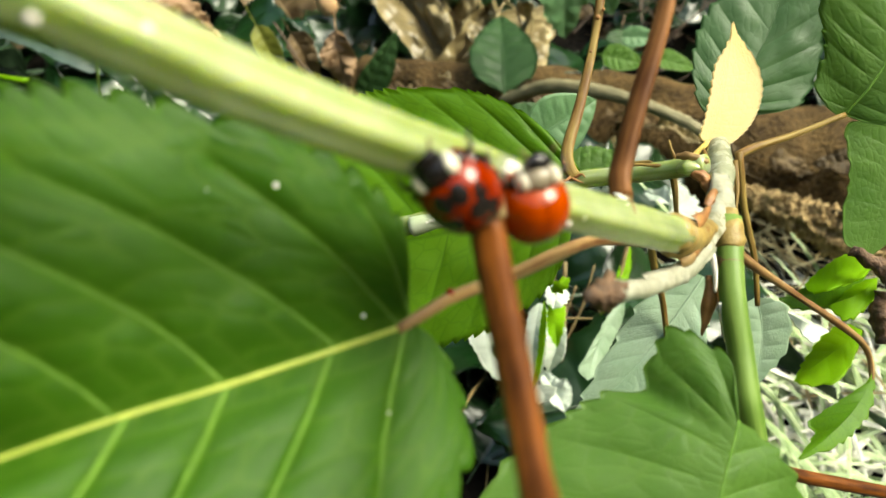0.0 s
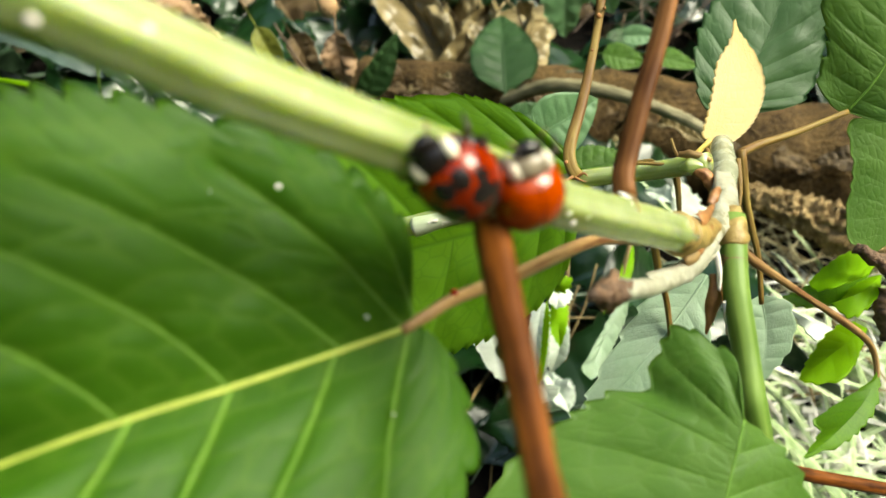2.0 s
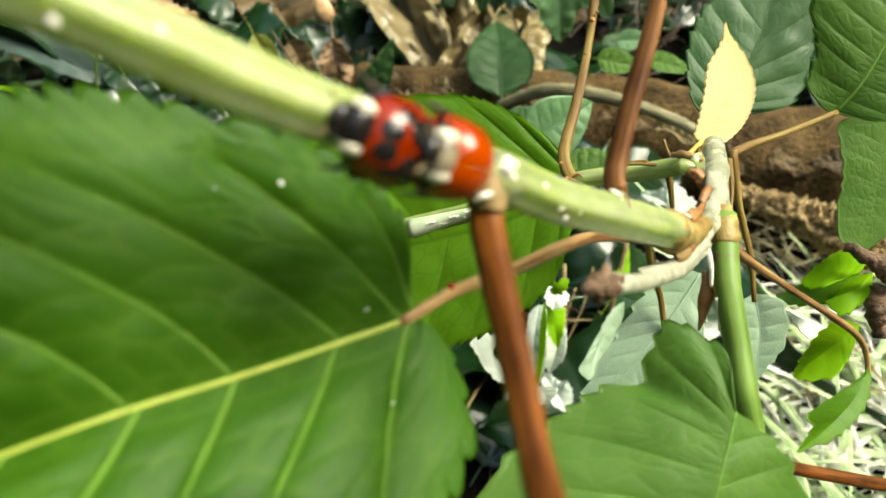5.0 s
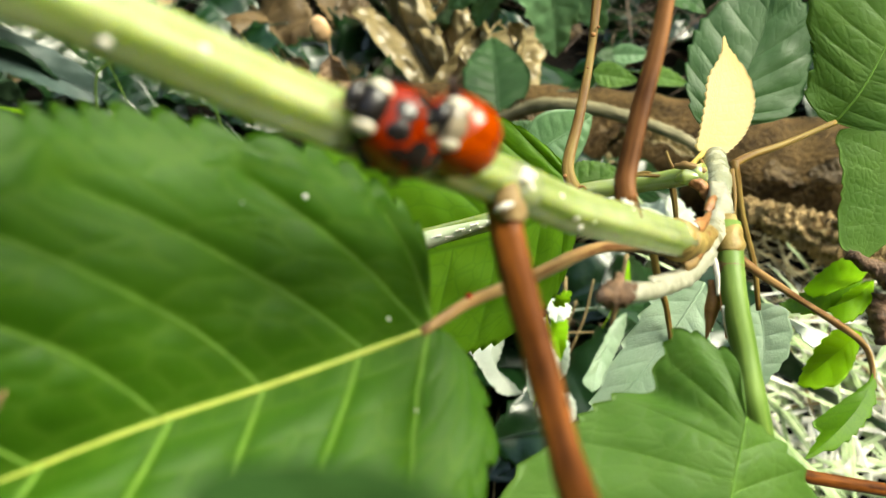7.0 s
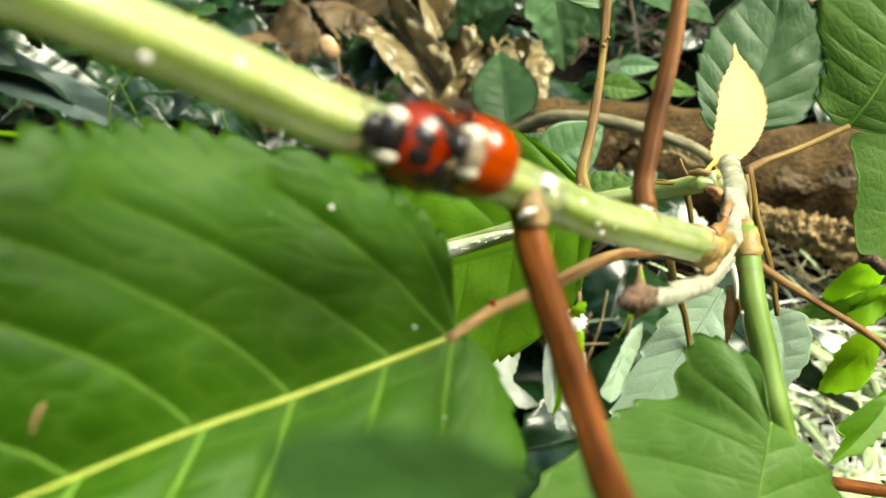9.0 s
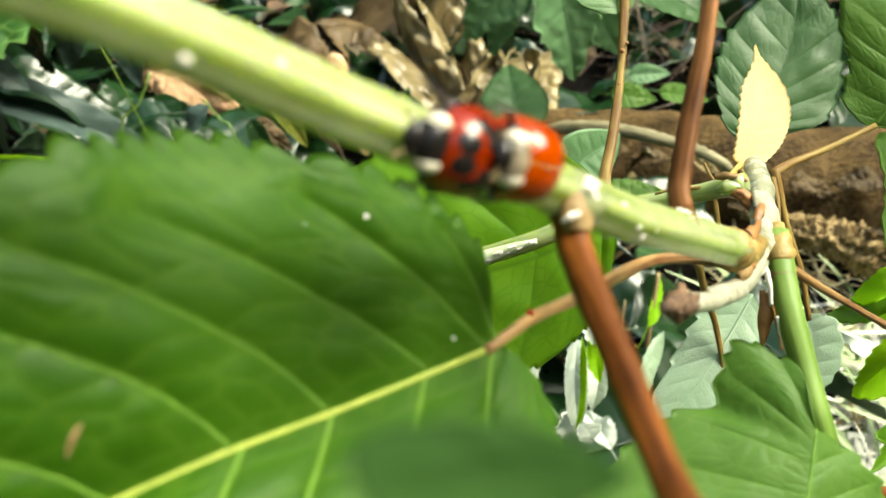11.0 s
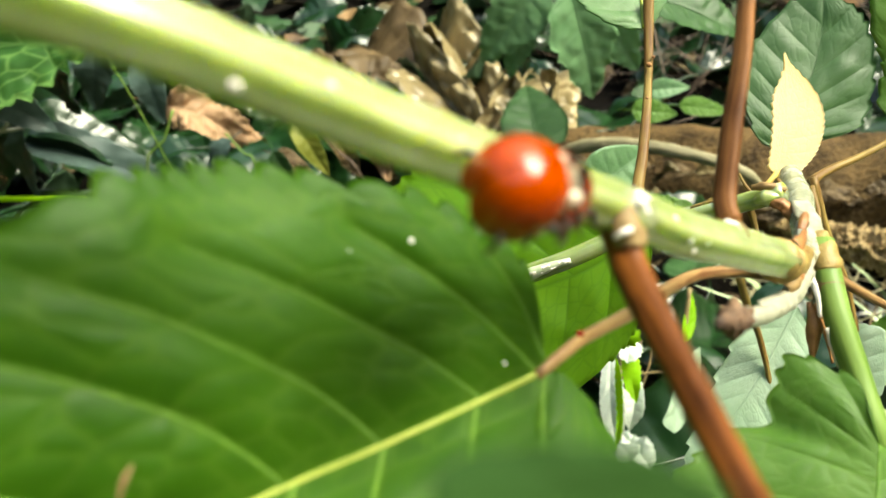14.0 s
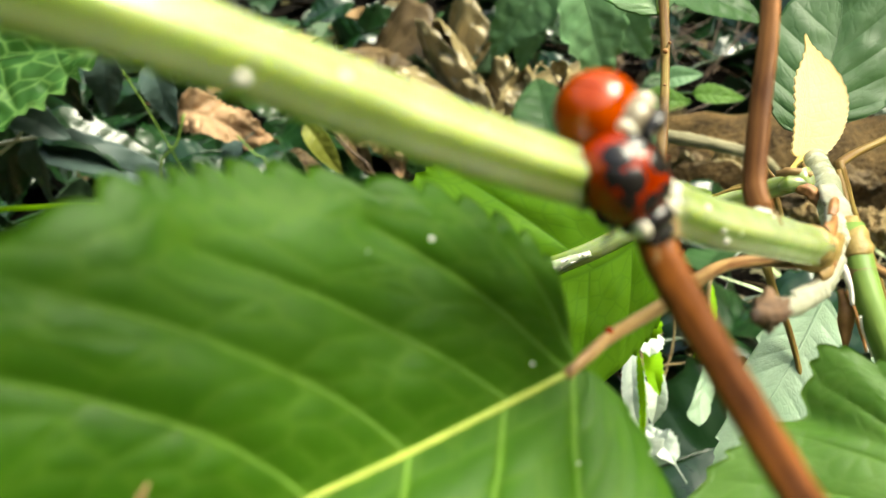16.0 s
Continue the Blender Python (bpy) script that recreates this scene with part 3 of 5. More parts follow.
rod("cut_face", [(-3.6, 85.7, 164.2), (1.3, 85.1, 166.5), (5.3, 84.5, 168.4), (7.9, 84.0, 169.5)], [1.42, 1.45, 1.35, 0.4], STEM_WHITE, vine, "whitish wet face of the side stem", rings=24)
rnd = random.Random(31)
for i in range(26):
    p = Vector((-2.9, 84.7, 165.1)).lerp(Vector((7.5, 83.2, 170.3)), rnd.random()) + Vector((0, 0, rnd.uniform(-0.9, 0.5)))
    q = Vector((rnd.uniform(0.15, 0.9), 0, rnd.uniform(-0.05, 0.25)))
    part("water_drop", tube(bmesh.new(), [p, p + q], [rnd.uniform(0.1, 0.26), rnd.uniform(0.06, 0.2)], sides=7), PALE, vine)
old_shoot = rod("old_shoot", [(37.3, 87.6, 177.7), (35.4, 80, 178.3), (33.3, 74, 179.3), (30.9, 68, 180.6), (28.9, 63.5, 181.2), (27, 60, 181.8)], [1.45, 1.7, 1.75, 1.75, 1.15, 0.6], GREY, vine, "silvery grey-green old shoot at the node", rough=0.06, sides=28, rings=60)
for pts, rr, m in (([(33.9, 76.5, 179.3), (31.8, 70, 180.4), (29.4, 64.5, 181.3), (27.1, 60, 181.9)], [1.4, 1.9, 1.5, 0.7], FILM),
                   ([(27.6, 60.5, 182.4), (25, 57, 183.2), (21, 51.5, 186.2), (16.6, 45.6, 190.5)], [0.9, 1.1, 0.95, 0.7], FILM)):
    husk("peeling_bark", pts, rr, m, old_shoot, "thin silvery peeling bark", seed=pts[0][0])
rod("node_body", [(20.9, 52.3, 190), (22.8, 55, 187.8), (24.8, 57.5, 185.9), (26.8, 60.5, 184.1), (28.4, 63, 182.9)], [1.9, 1.75, 1.5, 1.3, 0.9], RING, vine, "swollen ochre node with brown scales", rough=0.25, rings=40, sides=28, grain=700)
for k, (pts, rr) in enumerate((([(21.5, 53, 191.4), (22.5, 53.8, 189.7), (22.6, 53.6, 188)], [0.5, 1.0, 0.5]), ([(23.1, 55, 189.4), (25, 57.5, 188.3), (26.5, 60, 187.6)], [0.9, 1.0, 0.3]), ([(23.4, 54.5, 186.3), (25, 56.5, 186.3), (26, 58, 186.5)], [0.9, 1.1, 0.4]), ([(22.4, 53.4, 186.1), (23.3, 54, 186.3), (24.5, 55.6, 186.3)], [0.7, 0.9, 0.4]), ([(30.6, 77.0, 180.6), (31.8, 76.2, 180.1), (32.6, 74.8, 178.9)], [0.9, 1.1, 0.7]), ([(26.4, 60.6, 187.2), (27.6, 62.6, 187.6), (28.4, 63.8, 186.6)], [0.5, 0.7, 0.2]),
                               ([(29.2, 79.4, 181.2), (30.6, 78.2, 181.9), (32.4, 77.6, 181.6)], [0.5, 0.7, 0.4]))):
    husk("bud_scale", pts, [r * 0.8 for r in rr], SCALE if k % 3 else SCALE_PALE, vine, "dry orange-brown papery scale", seed=k + 3)
husk("stipule", [(28.6, 61.2, 181.4), (29.2, 60.2, 179.4), (29.6, 59.6, 177.2)], [0.3, 0.35, 0.2], PALE, vine, "curled white papery scale", seed=21)
husk("stipule", [(30.2, 59, 176.2), (30.9, 58.2, 174), (31.5, 57.4, 172)], [0.2, 0.4, 0.15], PALE, vine, "curled white papery scale", seed=22)
rod("bud", [(29.3, 78.2, 180.0), (30.2, 77.4, 180.8), (31.1, 77.0, 181.0), (31.8, 76.8, 180.7)], [0.5, 1.0, 1.0, 0.3], STEM, vine, "small green bud at the node", rings=20)
stub = rod("dead_stub", [(28.1, 61.5, 181.3), (24.6, 56, 183.2), (18.1, 47, 189), (12.8, 39.8, 194.8)], [0.95, 0.85, 0.75, 0.8], FILM, vine, "dead grey stub with a brown end", rough=0.35, rings=40)
rod("knob", [(13.2, 40.2, 194.5), (12.3, 39, 195.5), (11.4, 37.8, 196.4), (10.7, 36.9, 197.2), (10.3, 36.5, 197.6)], [0.68, 0.82, 0.95, 0.85, 0.3], KNOB, stub, "rough dark brown end", rough=0.8, rings=30, sides=22, grain=2200, even=True)
lower_stem = rod("lower_stem", [(32.1, 67.1, 181.1), (31.6, 60.1, 176.9), (32.5, 54.8, 171.9), (33.5, 49.7, 167.0), (41.4, 40.6, 143.8), (58.7, 36.9, 98.6), (100.3, 54.2, -6.0)], [1.4, 1.3, 1.3, 1.3, 1.4, 1.6, 2.0], STEM_DEEP, vine, rings=80, sides=24, rough=0.05)
rod("node_ring", [(32.25, 67.9, 181.4), (32.1, 66.6, 180.9), (31.9, 65.2, 180.1), (31.75, 64.0, 179.3)], [1.0, 1.6, 1.62, 1.4], RING, lower_stem, "tan corky ring on the green stem", rough=0.2, rings=20, sides=24)
rod("node_ring", [(31.7, 63.2, 178.8), (31.66, 62.6, 178.4), (31.62, 62.0, 178.1)], [1.36, 1.47, 1.36], COLLAR, lower_stem, rings=10, sides=24)
for pts, r in (([(29.8, 62.5, 176.8), (30.0, 60.8, 174.6), (29.3, 58.5, 171.6)], 0.9), ([(31.3, 63.9, 175.3), (32.1, 61.5, 172.2), (32.3, 59.9, 170.2)], 0.4)):
    part("bud_scale", tube(bmesh.new(), pts, [0.3, r, 0.12], sides=8, rough=0.3), SCALE, vine)

# leaf stalks
rod("petiole", [(3.4, 35.3, 206.6), (3.5, 33.6, 206.4), (3.7, 31.4, 205.5), (4.6, 23.4, 204.8), (5.1, 17.8, 204.9), (5.3, 15.0, 205.4), (5.3, 10.8, 206.4)], [1.0, 0.86, 0.7, 0.72, 0.78, 0.82, 0.84], PETIOLE, vine, "red-brown grooved leaf stalk", ribs=0.09, rings=70, sides=24, rough=0.06)
p_two = rod("petiole", [(14.0, 45.8, 198.5), (13.9, 46.9, 199.1), (14.2, 48.3, 200.0), (15.3, 51.4, 203.2), (16.8, 55.1, 207.1), (17.8, 58.3, 210.4), (19.5, 64.3, 216.5)], [0.8, 0.82, 0.66, 0.6, 0.62, 0.66, 0.66], PETIOLE_MID, vine, ribs=0.12, rings=60, sides=22)
rod("stipule", [(14.0, 45.4, 199.0), (14.3, 44.6, 199.1), (14.5, 43.8, 198.7)], [0.2, 0.16, 0.05], COLLAR, p_two, rough=0.3, sides=8)
rod("stipule", [(13.2, 45.3, 199.3), (13.6, 44.8, 199.3), (14.0, 44.6, 199.3)], [0.08, 0.2, 0.08], PALE, p_two, rough=0.3, sides=8)
p_three = rod("petiole", [(18.1, 83.7, 174.7), (17.2, 84.6, 175.9), (17.1, 86.6, 177.6), (18.8, 91.5, 181.4), (20.8, 98.7, 187.4), (22.0, 105.1, 194.0), (22.4, 107.6, 197.1)], [0.85, 0.8, 0.6, 0.55, 0.58, 0.68, 0.74], PETIOLE_OCHRE, vine, "ochre leaf stalk with reddish spots", ribs=0.1, rings=50, sides=18)
for c, r in (((21.0, 99.8, 190.1), 0.38), ((21.8, 100.8, 190.8), 0.25), ((20.0, 95.8, 187.0), 0.2), ((16.3, 83.7, 177.0), 0.3)):
    bm = bmesh.new()
    bmesh.ops.create_icosphere(bm, subdivisions=2, radius=r * MM, matrix=Matrix.Translation(Vector(c) * MM))
    part("wart", bm, SCALE, p_three)
for i, pts in enumerate(([(18.0, 83.3, 175.1), (18.8, 83.2, 175.7), (19.4, 82.8, 175.2)], [(17.6, 82.8, 175.2), (18.4, 82.2, 175.2), (19.0, 82.0, 175.1)], [(17.3, 82.9, 175.3), (16.5, 82.3, 175.2), (15.7, 82.2, 175.1)])):
    part("stipule", tube(bmesh.new(), pts, [0.25, 0.2, 0.05], sides=6), SCALE, p_three)
rod("petiole", [(23.8, 56.4, 185.3), (21.7, 56.2, 185.9), (18.6, 55.3, 187.1), (13.5, 52.0, 189.4), (6.7, 42.8, 193.9), (2.1, 36.9, 196.9), (0.6, 35.0, 197.5), (-1.4, 32.9, 197.7)], [0.65, 0.62, 0.56, 0.52, 0.56, 0.62, 0.58, 0.36], PETIOLE_PALE, vine, "orange-brown leaf stalk", rings=60, ribs=0.08)
bm = bmesh.new()
bmesh.ops.create_icosphere(bm, subdivisions=2, radius=0.28 * MM, matrix=Matrix.Translation(Vector((1.7, 36.4, 197.6)) * MM))
part("gland", bm, RED, vine, "tiny red gland on a leaf stalk")
rod("petiole", [(38.5, 84.1, 178.5), (41.6, 86.2, 178.7), (46.9, 88.5, 179.2), (54.3, 91.2, 181.0)], [0.6, 0.4, 0.38, 0.42], PETIOLE_OCHRE, vine)
rod("petiole", [(33.2, 66.2, 178.3), (35.0, 65.9, 176.3), (41.5, 66.1, 171.6), (48.5, 66.1, 166.8), (52.8, 66.0, 163.5), (54.6, 65.2, 160.8), (54.9, 63.0, 158.0)], [0.5, 0.55, 0.42, 0.38, 0.5, 0.4, 0.3], PETIOLE_PALE, vine, rings=50)
rod("petiole", [(30.9, 82.1, 177.5), (32.9, 84.9, 177.0), (34.7, 87.4, 177.0), (36.4, 89.4, 177.2)], [0.5, 0.45, 0.36, 0.4], YELLOW_STALK, vine)
for pts, r in (([(38.4, 83.6, 179.4), (39.7, 80.0, 173.3), (41.8, 76.7, 167.3), (42.8, 73.7, 161.9)], 0.55), ([(25.6, 70.9, 174.5), (26.9, 69.9, 170.1), (28.4, 69.7, 166.5), (29.2, 68.5, 163.4), (29.9, 66.6, 159.4)], 0.5),
               ([(29.7, 81.1, 177.9), (30.1, 79.7, 176.1), (30.4, 77.7, 173.6)], 0.5), ([(31.0, 81.3, 178.1), (30.0, 83.3, 179.1), (29.7, 85.2, 179.9)], 0.28), ([(32.5, 80.5, 180.4), (29.2, 79.8, 179.5), (25.2, 80.7, 179.0), (22.5, 81.2, 178.0)], 0.3),
               ([(33.2, 81.9, 180.5), (33.2, 80.3, 180.1), (32.1, 79.5, 179.1)], 0.3), ([(27.7, 81.0, 177.8), (26.9, 81.8, 178.7), (25.0, 82.5, 178.1)], 0.22), ([(37.2, 81.2, 179.6), (37.2, 78.1, 177.3), (36.6, 75.1, 175.0)], 0.35)):
    part("twig", tube(bmesh.new(), pts, [r, r * 0.85, r * 0.6], sides=8, rough=0.15), PETIOLE_OCHRE, vine, "thin dry tendril at the node")

# leaves
MAIN_MID = [(-0.6, 33.5, 197.6), (-8.9, 27.8, 199.0), (-14.6, 23.4, 200.7), (-19.8, 19.6, 201.5), (-24.5, 15.9, 202.4), (-28.4, 11.6, 204.2)]
# side veins: share of the midrib where they leave it, where they end, how far they bow towards the base
MAIN_VEINS = (((0.0, (-3.4, 36.4, 204.3), 0.06), (0.022, (-10.4, 33.6, 208.6), 0.05), (0.14, (-17.2, 28.4, 211.6), 0.06), (0.318, (-21.8, 23.9, 213.8), 0.095), (0.468, (-23.6, 21.0, 212.6), 0.1), (0.63, (-25.6, 17.0, 210.0), 0.095), (0.8, (-27.2, 13.8, 206.8), 0.05)),
    ((0.014, (-1.7, 22.0, 195.0), -0.03), (0.15, (-8.4, 15.5, 196.9), 0.03), (0.315, (-12.5, 13.0, 198.7), 0.04), (0.455, (-16.6, 11.5, 200.6), 0.05), (0.62, (-20.6, 10.6, 202.2), 0.05), (0.8, (-24.6, 10.8, 203.4), 0.05)))
main_leaf = leaf(MAIN_MID,
    [(0, (-0.7, 33.6, 197.7)), (0.0, (-1.1, 35.9, 200.1)), (0.003, (-1.3, 36.9, 201.9)), (0.006, (-3.3, 37.6, 204.7)), (0.01, (-7.3, 37.0, 208.1)), (0.028, (-9.7, 35.6, 209.8)), (0.089, (-13.3, 34.1, 211.8)), (0.141, (-16.1, 32.5, 213.1)), (0.234, (-18.2, 30.4, 214.0)), (0.322, (-20.2, 28.0, 215.1)), (0.481, (-21.9, 24.6, 215.7)), (0.62, (-25.1, 20.2, 213.2)), (0.85, (-26.8, 15.1, 208.2)), (1, (-28.4, 11.6, 204.2))],
    [(0, (-0.4, 33.4, 197.5)), (0.0, (1.0, 33.0, 196.8)), (0.004, (2.1, 31.8, 195.5)), (0.008, (2.8, 28.8, 194.3)), (0.012, (2.6, 25.7, 193.6)), (0.028, (0.5, 20.6, 193.4)), (0.089, (-2.5, 16.7, 194.0)), (0.141, (-6.1, 14.1, 195.4)), (0.322, (-12.3, 11.0, 197.8)), (0.481, (-16.8, 9.8, 200.3)), (0.7, (-22.0, 9.9, 202.6)), (1, (-28.4, 11.6, 204.2))],
    [LEAF, LEAF_UNDER_SUNLIT], "broad green toothed leaf with a yellow-green midrib", rib=0.22, vein=0.075, courses=MAIN_VEINS, gap=2.3, tooth=1.25, ns=330, nw=30, pucker=0.28, round_teeth=True, seed=2)
rod("scar", [(-19.6, 20.45, 204.4), (-19.3, 20.97, 205.1), (-18.97, 21.42, 205.48)], [0.05, 0.2, 0.07], COLLAR, main_leaf, "brown scar on the blade", rough=0.3, rings=14, sides=10)
leaf([(36.4, 89.4, 177.2), (38.5, 93.6, 182.5), (39.2, 99.4, 189.9)],
    [(0, (36.2, 89.4, 177.2)), (0.05, (35.2, 89.5, 178.1)), (0.25, (35.8, 91.1, 180.1)), (0.45, (36.5, 93.3, 182.7)), (0.65, (37.0, 95.5, 185.6)), (0.8, (38.4, 97.3, 187.4)), (0.9, (39.1, 98.5, 188.6)), (1, (39.4, 99.6, 190.1))],
    [(0, (36.5, 89.3, 177.0)), (0.03, (39.4, 90.1, 176.4)), (0.12, (42.4, 92.2, 177.6)), (0.28, (44.2, 94.5, 179.7)), (0.45, (44.7, 96.4, 182.1)), (0.62, (43.6, 97.9, 184.9)), (0.78, (41.4, 98.6, 187.4)), (0.9, (40.1, 99.0, 188.7)), (1, (39.4, 99.6, 190.1))], [YELLOW, YELLOW], "small yellowed toothed leaf, pointing upright", rib=0, veins=9, gap=0.95, tooth=0.3, ns=160, pucker=0.04)
leaf([(26.2, 41.1, 179.5), (25.2, 38.7, 178.0), (23.7, 34.9, 175.5), (22.3, 29.8, 170.6), (20.6, 24.0, 164.8)],
    [(0, (26.1, 41.2, 179.6)), (0, (25.9, 42.9, 181.0)), (0, (26.0, 45.3, 182.4)), (0.01, (24.3, 46.8, 182.7)), (0.02, (21.4, 48.4, 183.1)), (0.05, (19.6, 46.5, 180.7)), (0.08, (18.8, 44.9, 178.7)), (0.12, (15.6, 44.3, 178.7)), (0.18, (12.9, 43.1, 177.9)), (0.26, (8.8, 40.5, 176.3)), (0.36, (4.9, 36.9, 174.9)), (0.5, (3.1, 32.0, 171.9)), (0.8, (8.9, 26.5, 168.1)), (1, (20.6, 24.0, 164.8))],
    [(0, (26.3, 41.1, 179.4)), (0.05, (27.8, 40.9, 178.3)), (0.2, (30.2, 39.6, 176.7)), (0.4, (32.4, 37.3, 173.8)), (0.6, (33.1, 33.9, 171.1)), (0.8, (28.3, 28.1, 168.5)), (1, (20.7, 24.0, 164.8))], [LEAF_PALE, LEAF_UNDER_SUNLIT], "pale green toothed leaf beside the lower stem", rib=0.1, rib_mat=RIB_SIDE, veins=9, gap=2.6, tooth=0.8, ns=240, nw=21, pucker=0.25, seed=5, vein=0.035)
SWING = [(0, 0), (0.5, 1.2), (1, -0.8), (1.5, 2.1), (2, 2.6), (2.5, 3.9), (3, 3.8), (3.5, 4.2), (4, 0.2), (5.2, 1), (6.5, 0), (16, 0)]
SWAY = (21.1, 94.1, 168.6)
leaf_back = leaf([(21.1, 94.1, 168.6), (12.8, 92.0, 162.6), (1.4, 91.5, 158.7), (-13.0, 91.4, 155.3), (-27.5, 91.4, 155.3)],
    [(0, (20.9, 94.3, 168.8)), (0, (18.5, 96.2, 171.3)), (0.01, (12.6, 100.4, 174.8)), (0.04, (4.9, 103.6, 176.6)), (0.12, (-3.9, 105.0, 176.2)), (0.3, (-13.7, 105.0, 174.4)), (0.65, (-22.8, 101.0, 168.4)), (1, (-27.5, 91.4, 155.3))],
    [(0, (21.3, 93.9, 168.3)), (0, (20.4, 90.2, 161.9)), (0.06, (17.6, 85.6, 154.4)), (0.16, (11.1, 82.5, 148.9)), (0.3, (4.1, 81.3, 145.7)), (0.5, (-7.5, 80.1, 142.5)), (0.75, (-20.3, 83.0, 144.6)), (1, (-27.5, 91.3, 155.1))], [LEAF_BACK, LEAF_UNDER_SUNLIT], "green toothed leaf behind the stem", rib=0, veins=9, gap=3.0, tooth=0.9, ns=200, nw=16, pucker=0.5, seed=9, origin=SWAY)
leaf([(44.0, 106.4, 171.3), (48.8, 112.0, 176.8), (52.9, 118.1, 183.0), (54.8, 123.8, 190.3)],
    [(0, (43.8, 106.5, 171.4)), (0.0, (40.7, 107.9, 173.2)), (0.08, (39.8, 112.5, 177.5)), (0.25, (41.2, 117.5, 182.2)), (0.5, (45.1, 121.9, 186.3)), (0.8, (50.5, 124.3, 189.3)), (1, (54.8, 123.9, 190.5))],
    [(0, (44.3, 106.3, 171.1)), (0.0, (50.2, 107.0, 172.0)), (0.05, (56.2, 107.9, 173.2)), (0.15, (59.4, 111.4, 176.0)), (0.3, (60.8, 115.4, 181.2)), (0.6, (59.9, 120.0, 187.0)), (1, (55.0, 123.8, 190.3))], [LEAF_BLUE, LEAF_UNDER_SUNLIT], "dark blue-green toothed leaf with sunken veins", rib=0.12, rib_mat=LEAF_BLUE, veins=8, gap=3.4, tooth=0.8, ns=170, nw=16, pucker=0.28, seed=4)
leaf([(54.3, 91.2, 181.0), (56.8, 92.1, 185.4), (59.6, 94.9, 190.6), (64.3, 100.4, 199.3)],
    [(0, (54.1, 91.3, 181.1)), (0, (53.0, 91.3, 181.1)), (0.04, (50.7, 92.7, 183.0)), (0.1, (50.2, 94.4, 185.1)), (0.2, (50.8, 95.6, 188.3)), (0.35, (49.4, 98.2, 193.3)), (0.5, (50.2, 100.0, 197.2)), (0.8, (58.3, 101.8, 201.1)), (1, (64.1, 100.5, 199.4))],
    [(0, (54.4, 91.1, 180.9)), (0, (57.2, 88.7, 181.1)), (0.1, (61.3, 87.2, 182.4)), (0.3, (67.4, 88.8, 186.2)), (0.6, (69.6, 93.9, 192.6)), (1, (64.4, 100.3, 199.2))], [LEAF_PALE, LEAF_UNDER_SUNLIT], "green toothed leaf on an ochre stalk", rib=0.16, rib_mat=RIB_SIDE, veins=9, gap=3.0, tooth=0.6, ns=150, pucker=0.18, seed=6)
leaf([(66.6, 99.7, 175.7), (66.2, 94.7, 169.2), (64.0, 87.3, 159.8)],
    [(0, (66.3, 99.7, 175.7)), (0.0, (61.5, 99.5, 175.5)), (0.2, (59.9, 98.9, 174.6)), (0.5, (60.8, 94.7, 169.2)), (0.8, (60.1, 89.1, 162.1)), (1, (64.0, 87.1, 159.6))],
    [(0, (67.0, 99.7, 175.7)), (0.1, (73.5, 97.8, 173.3)), (0.5, (74.3, 92.5, 166.5)), (1, (64.4, 87.3, 159.8))], [LEAF_PALE, LEAF_UNDER_SUNLIT], "green leaf with a straight edge", pucker=0.06, rib=0, veins=8, gap=3, tooth=0.4, ns=90, seed=3)
leaf([(21.4, 104.8, 193.6), (22.2, 112.2, 198.1), (23.3, 122.1, 204.4)],
    [(0, (21.1, 104.8, 193.6)), (0, (18.6, 105.0, 193.8)), (0.1, (14.6, 106.5, 195.7)), (0.3, (12.0, 111.1, 198.4)), (0.6, (14.0, 117.9, 202.2)), (1, (23.2, 122.1, 204.4))],
    [(0, (21.7, 104.9, 193.7)), (0, (23.2, 105.5, 194.5)), (0.1, (24.9, 107.8, 195.9)), (0.3, (28.6, 112.7, 198.8)), (0.6, (28.3, 117.9, 202.2)), (1, (23.5, 122.1, 204.4))], [LEAF_TOP, LEAF_UNDER_SUNLIT], "pale green leaf on top of a stalk", rib=0.4, veins=7, gap=3, tooth=0.6, seed=8)
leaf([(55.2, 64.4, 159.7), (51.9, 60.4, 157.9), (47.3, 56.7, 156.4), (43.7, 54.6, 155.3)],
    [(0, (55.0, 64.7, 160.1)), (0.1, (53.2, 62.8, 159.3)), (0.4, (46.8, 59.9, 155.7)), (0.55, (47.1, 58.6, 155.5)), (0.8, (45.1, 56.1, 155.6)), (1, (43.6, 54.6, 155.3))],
    [(0, (55.3, 64.3, 159.6)), (0.3, (53.7, 60.2, 157.6)), (0.6, (49.4, 56.5, 156.2)), (1, (43.9, 54.5, 155.2))], [LEAF_BACK, LEAF_UNDER_SUNLIT], "twisted green leaf hanging from a curved stalk", rib=0, pucker=0.15, veins=7, gap=2.2, tooth=0.4, seed=7)
leaf([(67, 89.6, 155.4), (60.9, 87.2, 156), (56.5, 87.2, 153.9)],
    [(0, (67, 89.6, 155.4)), (0.15, (67.8, 91.9, 154.9)), (0.45, (65.3, 94.3, 154.5)), (0.75, (60.1, 90.3, 154.6)), (1, (56.5, 87.2, 153.9))],
    [(0, (67, 89.6, 155.4)), (0.1, (63, 85.6, 156.7)), (0.5, (58.4, 83.8, 156.4)), (0.85, (56.6, 84.9, 154.5)), (1, (56.5, 87.2, 153.9))], [LIME, LEAF_UNDER_SUNLIT], "yellow-green leaf lit through, sunlight also put into its bright colour", rib=0, veins=7, gap=2.4, tooth=0.5, pucker=0.12, seed=11)
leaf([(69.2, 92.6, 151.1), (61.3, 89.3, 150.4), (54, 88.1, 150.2)],
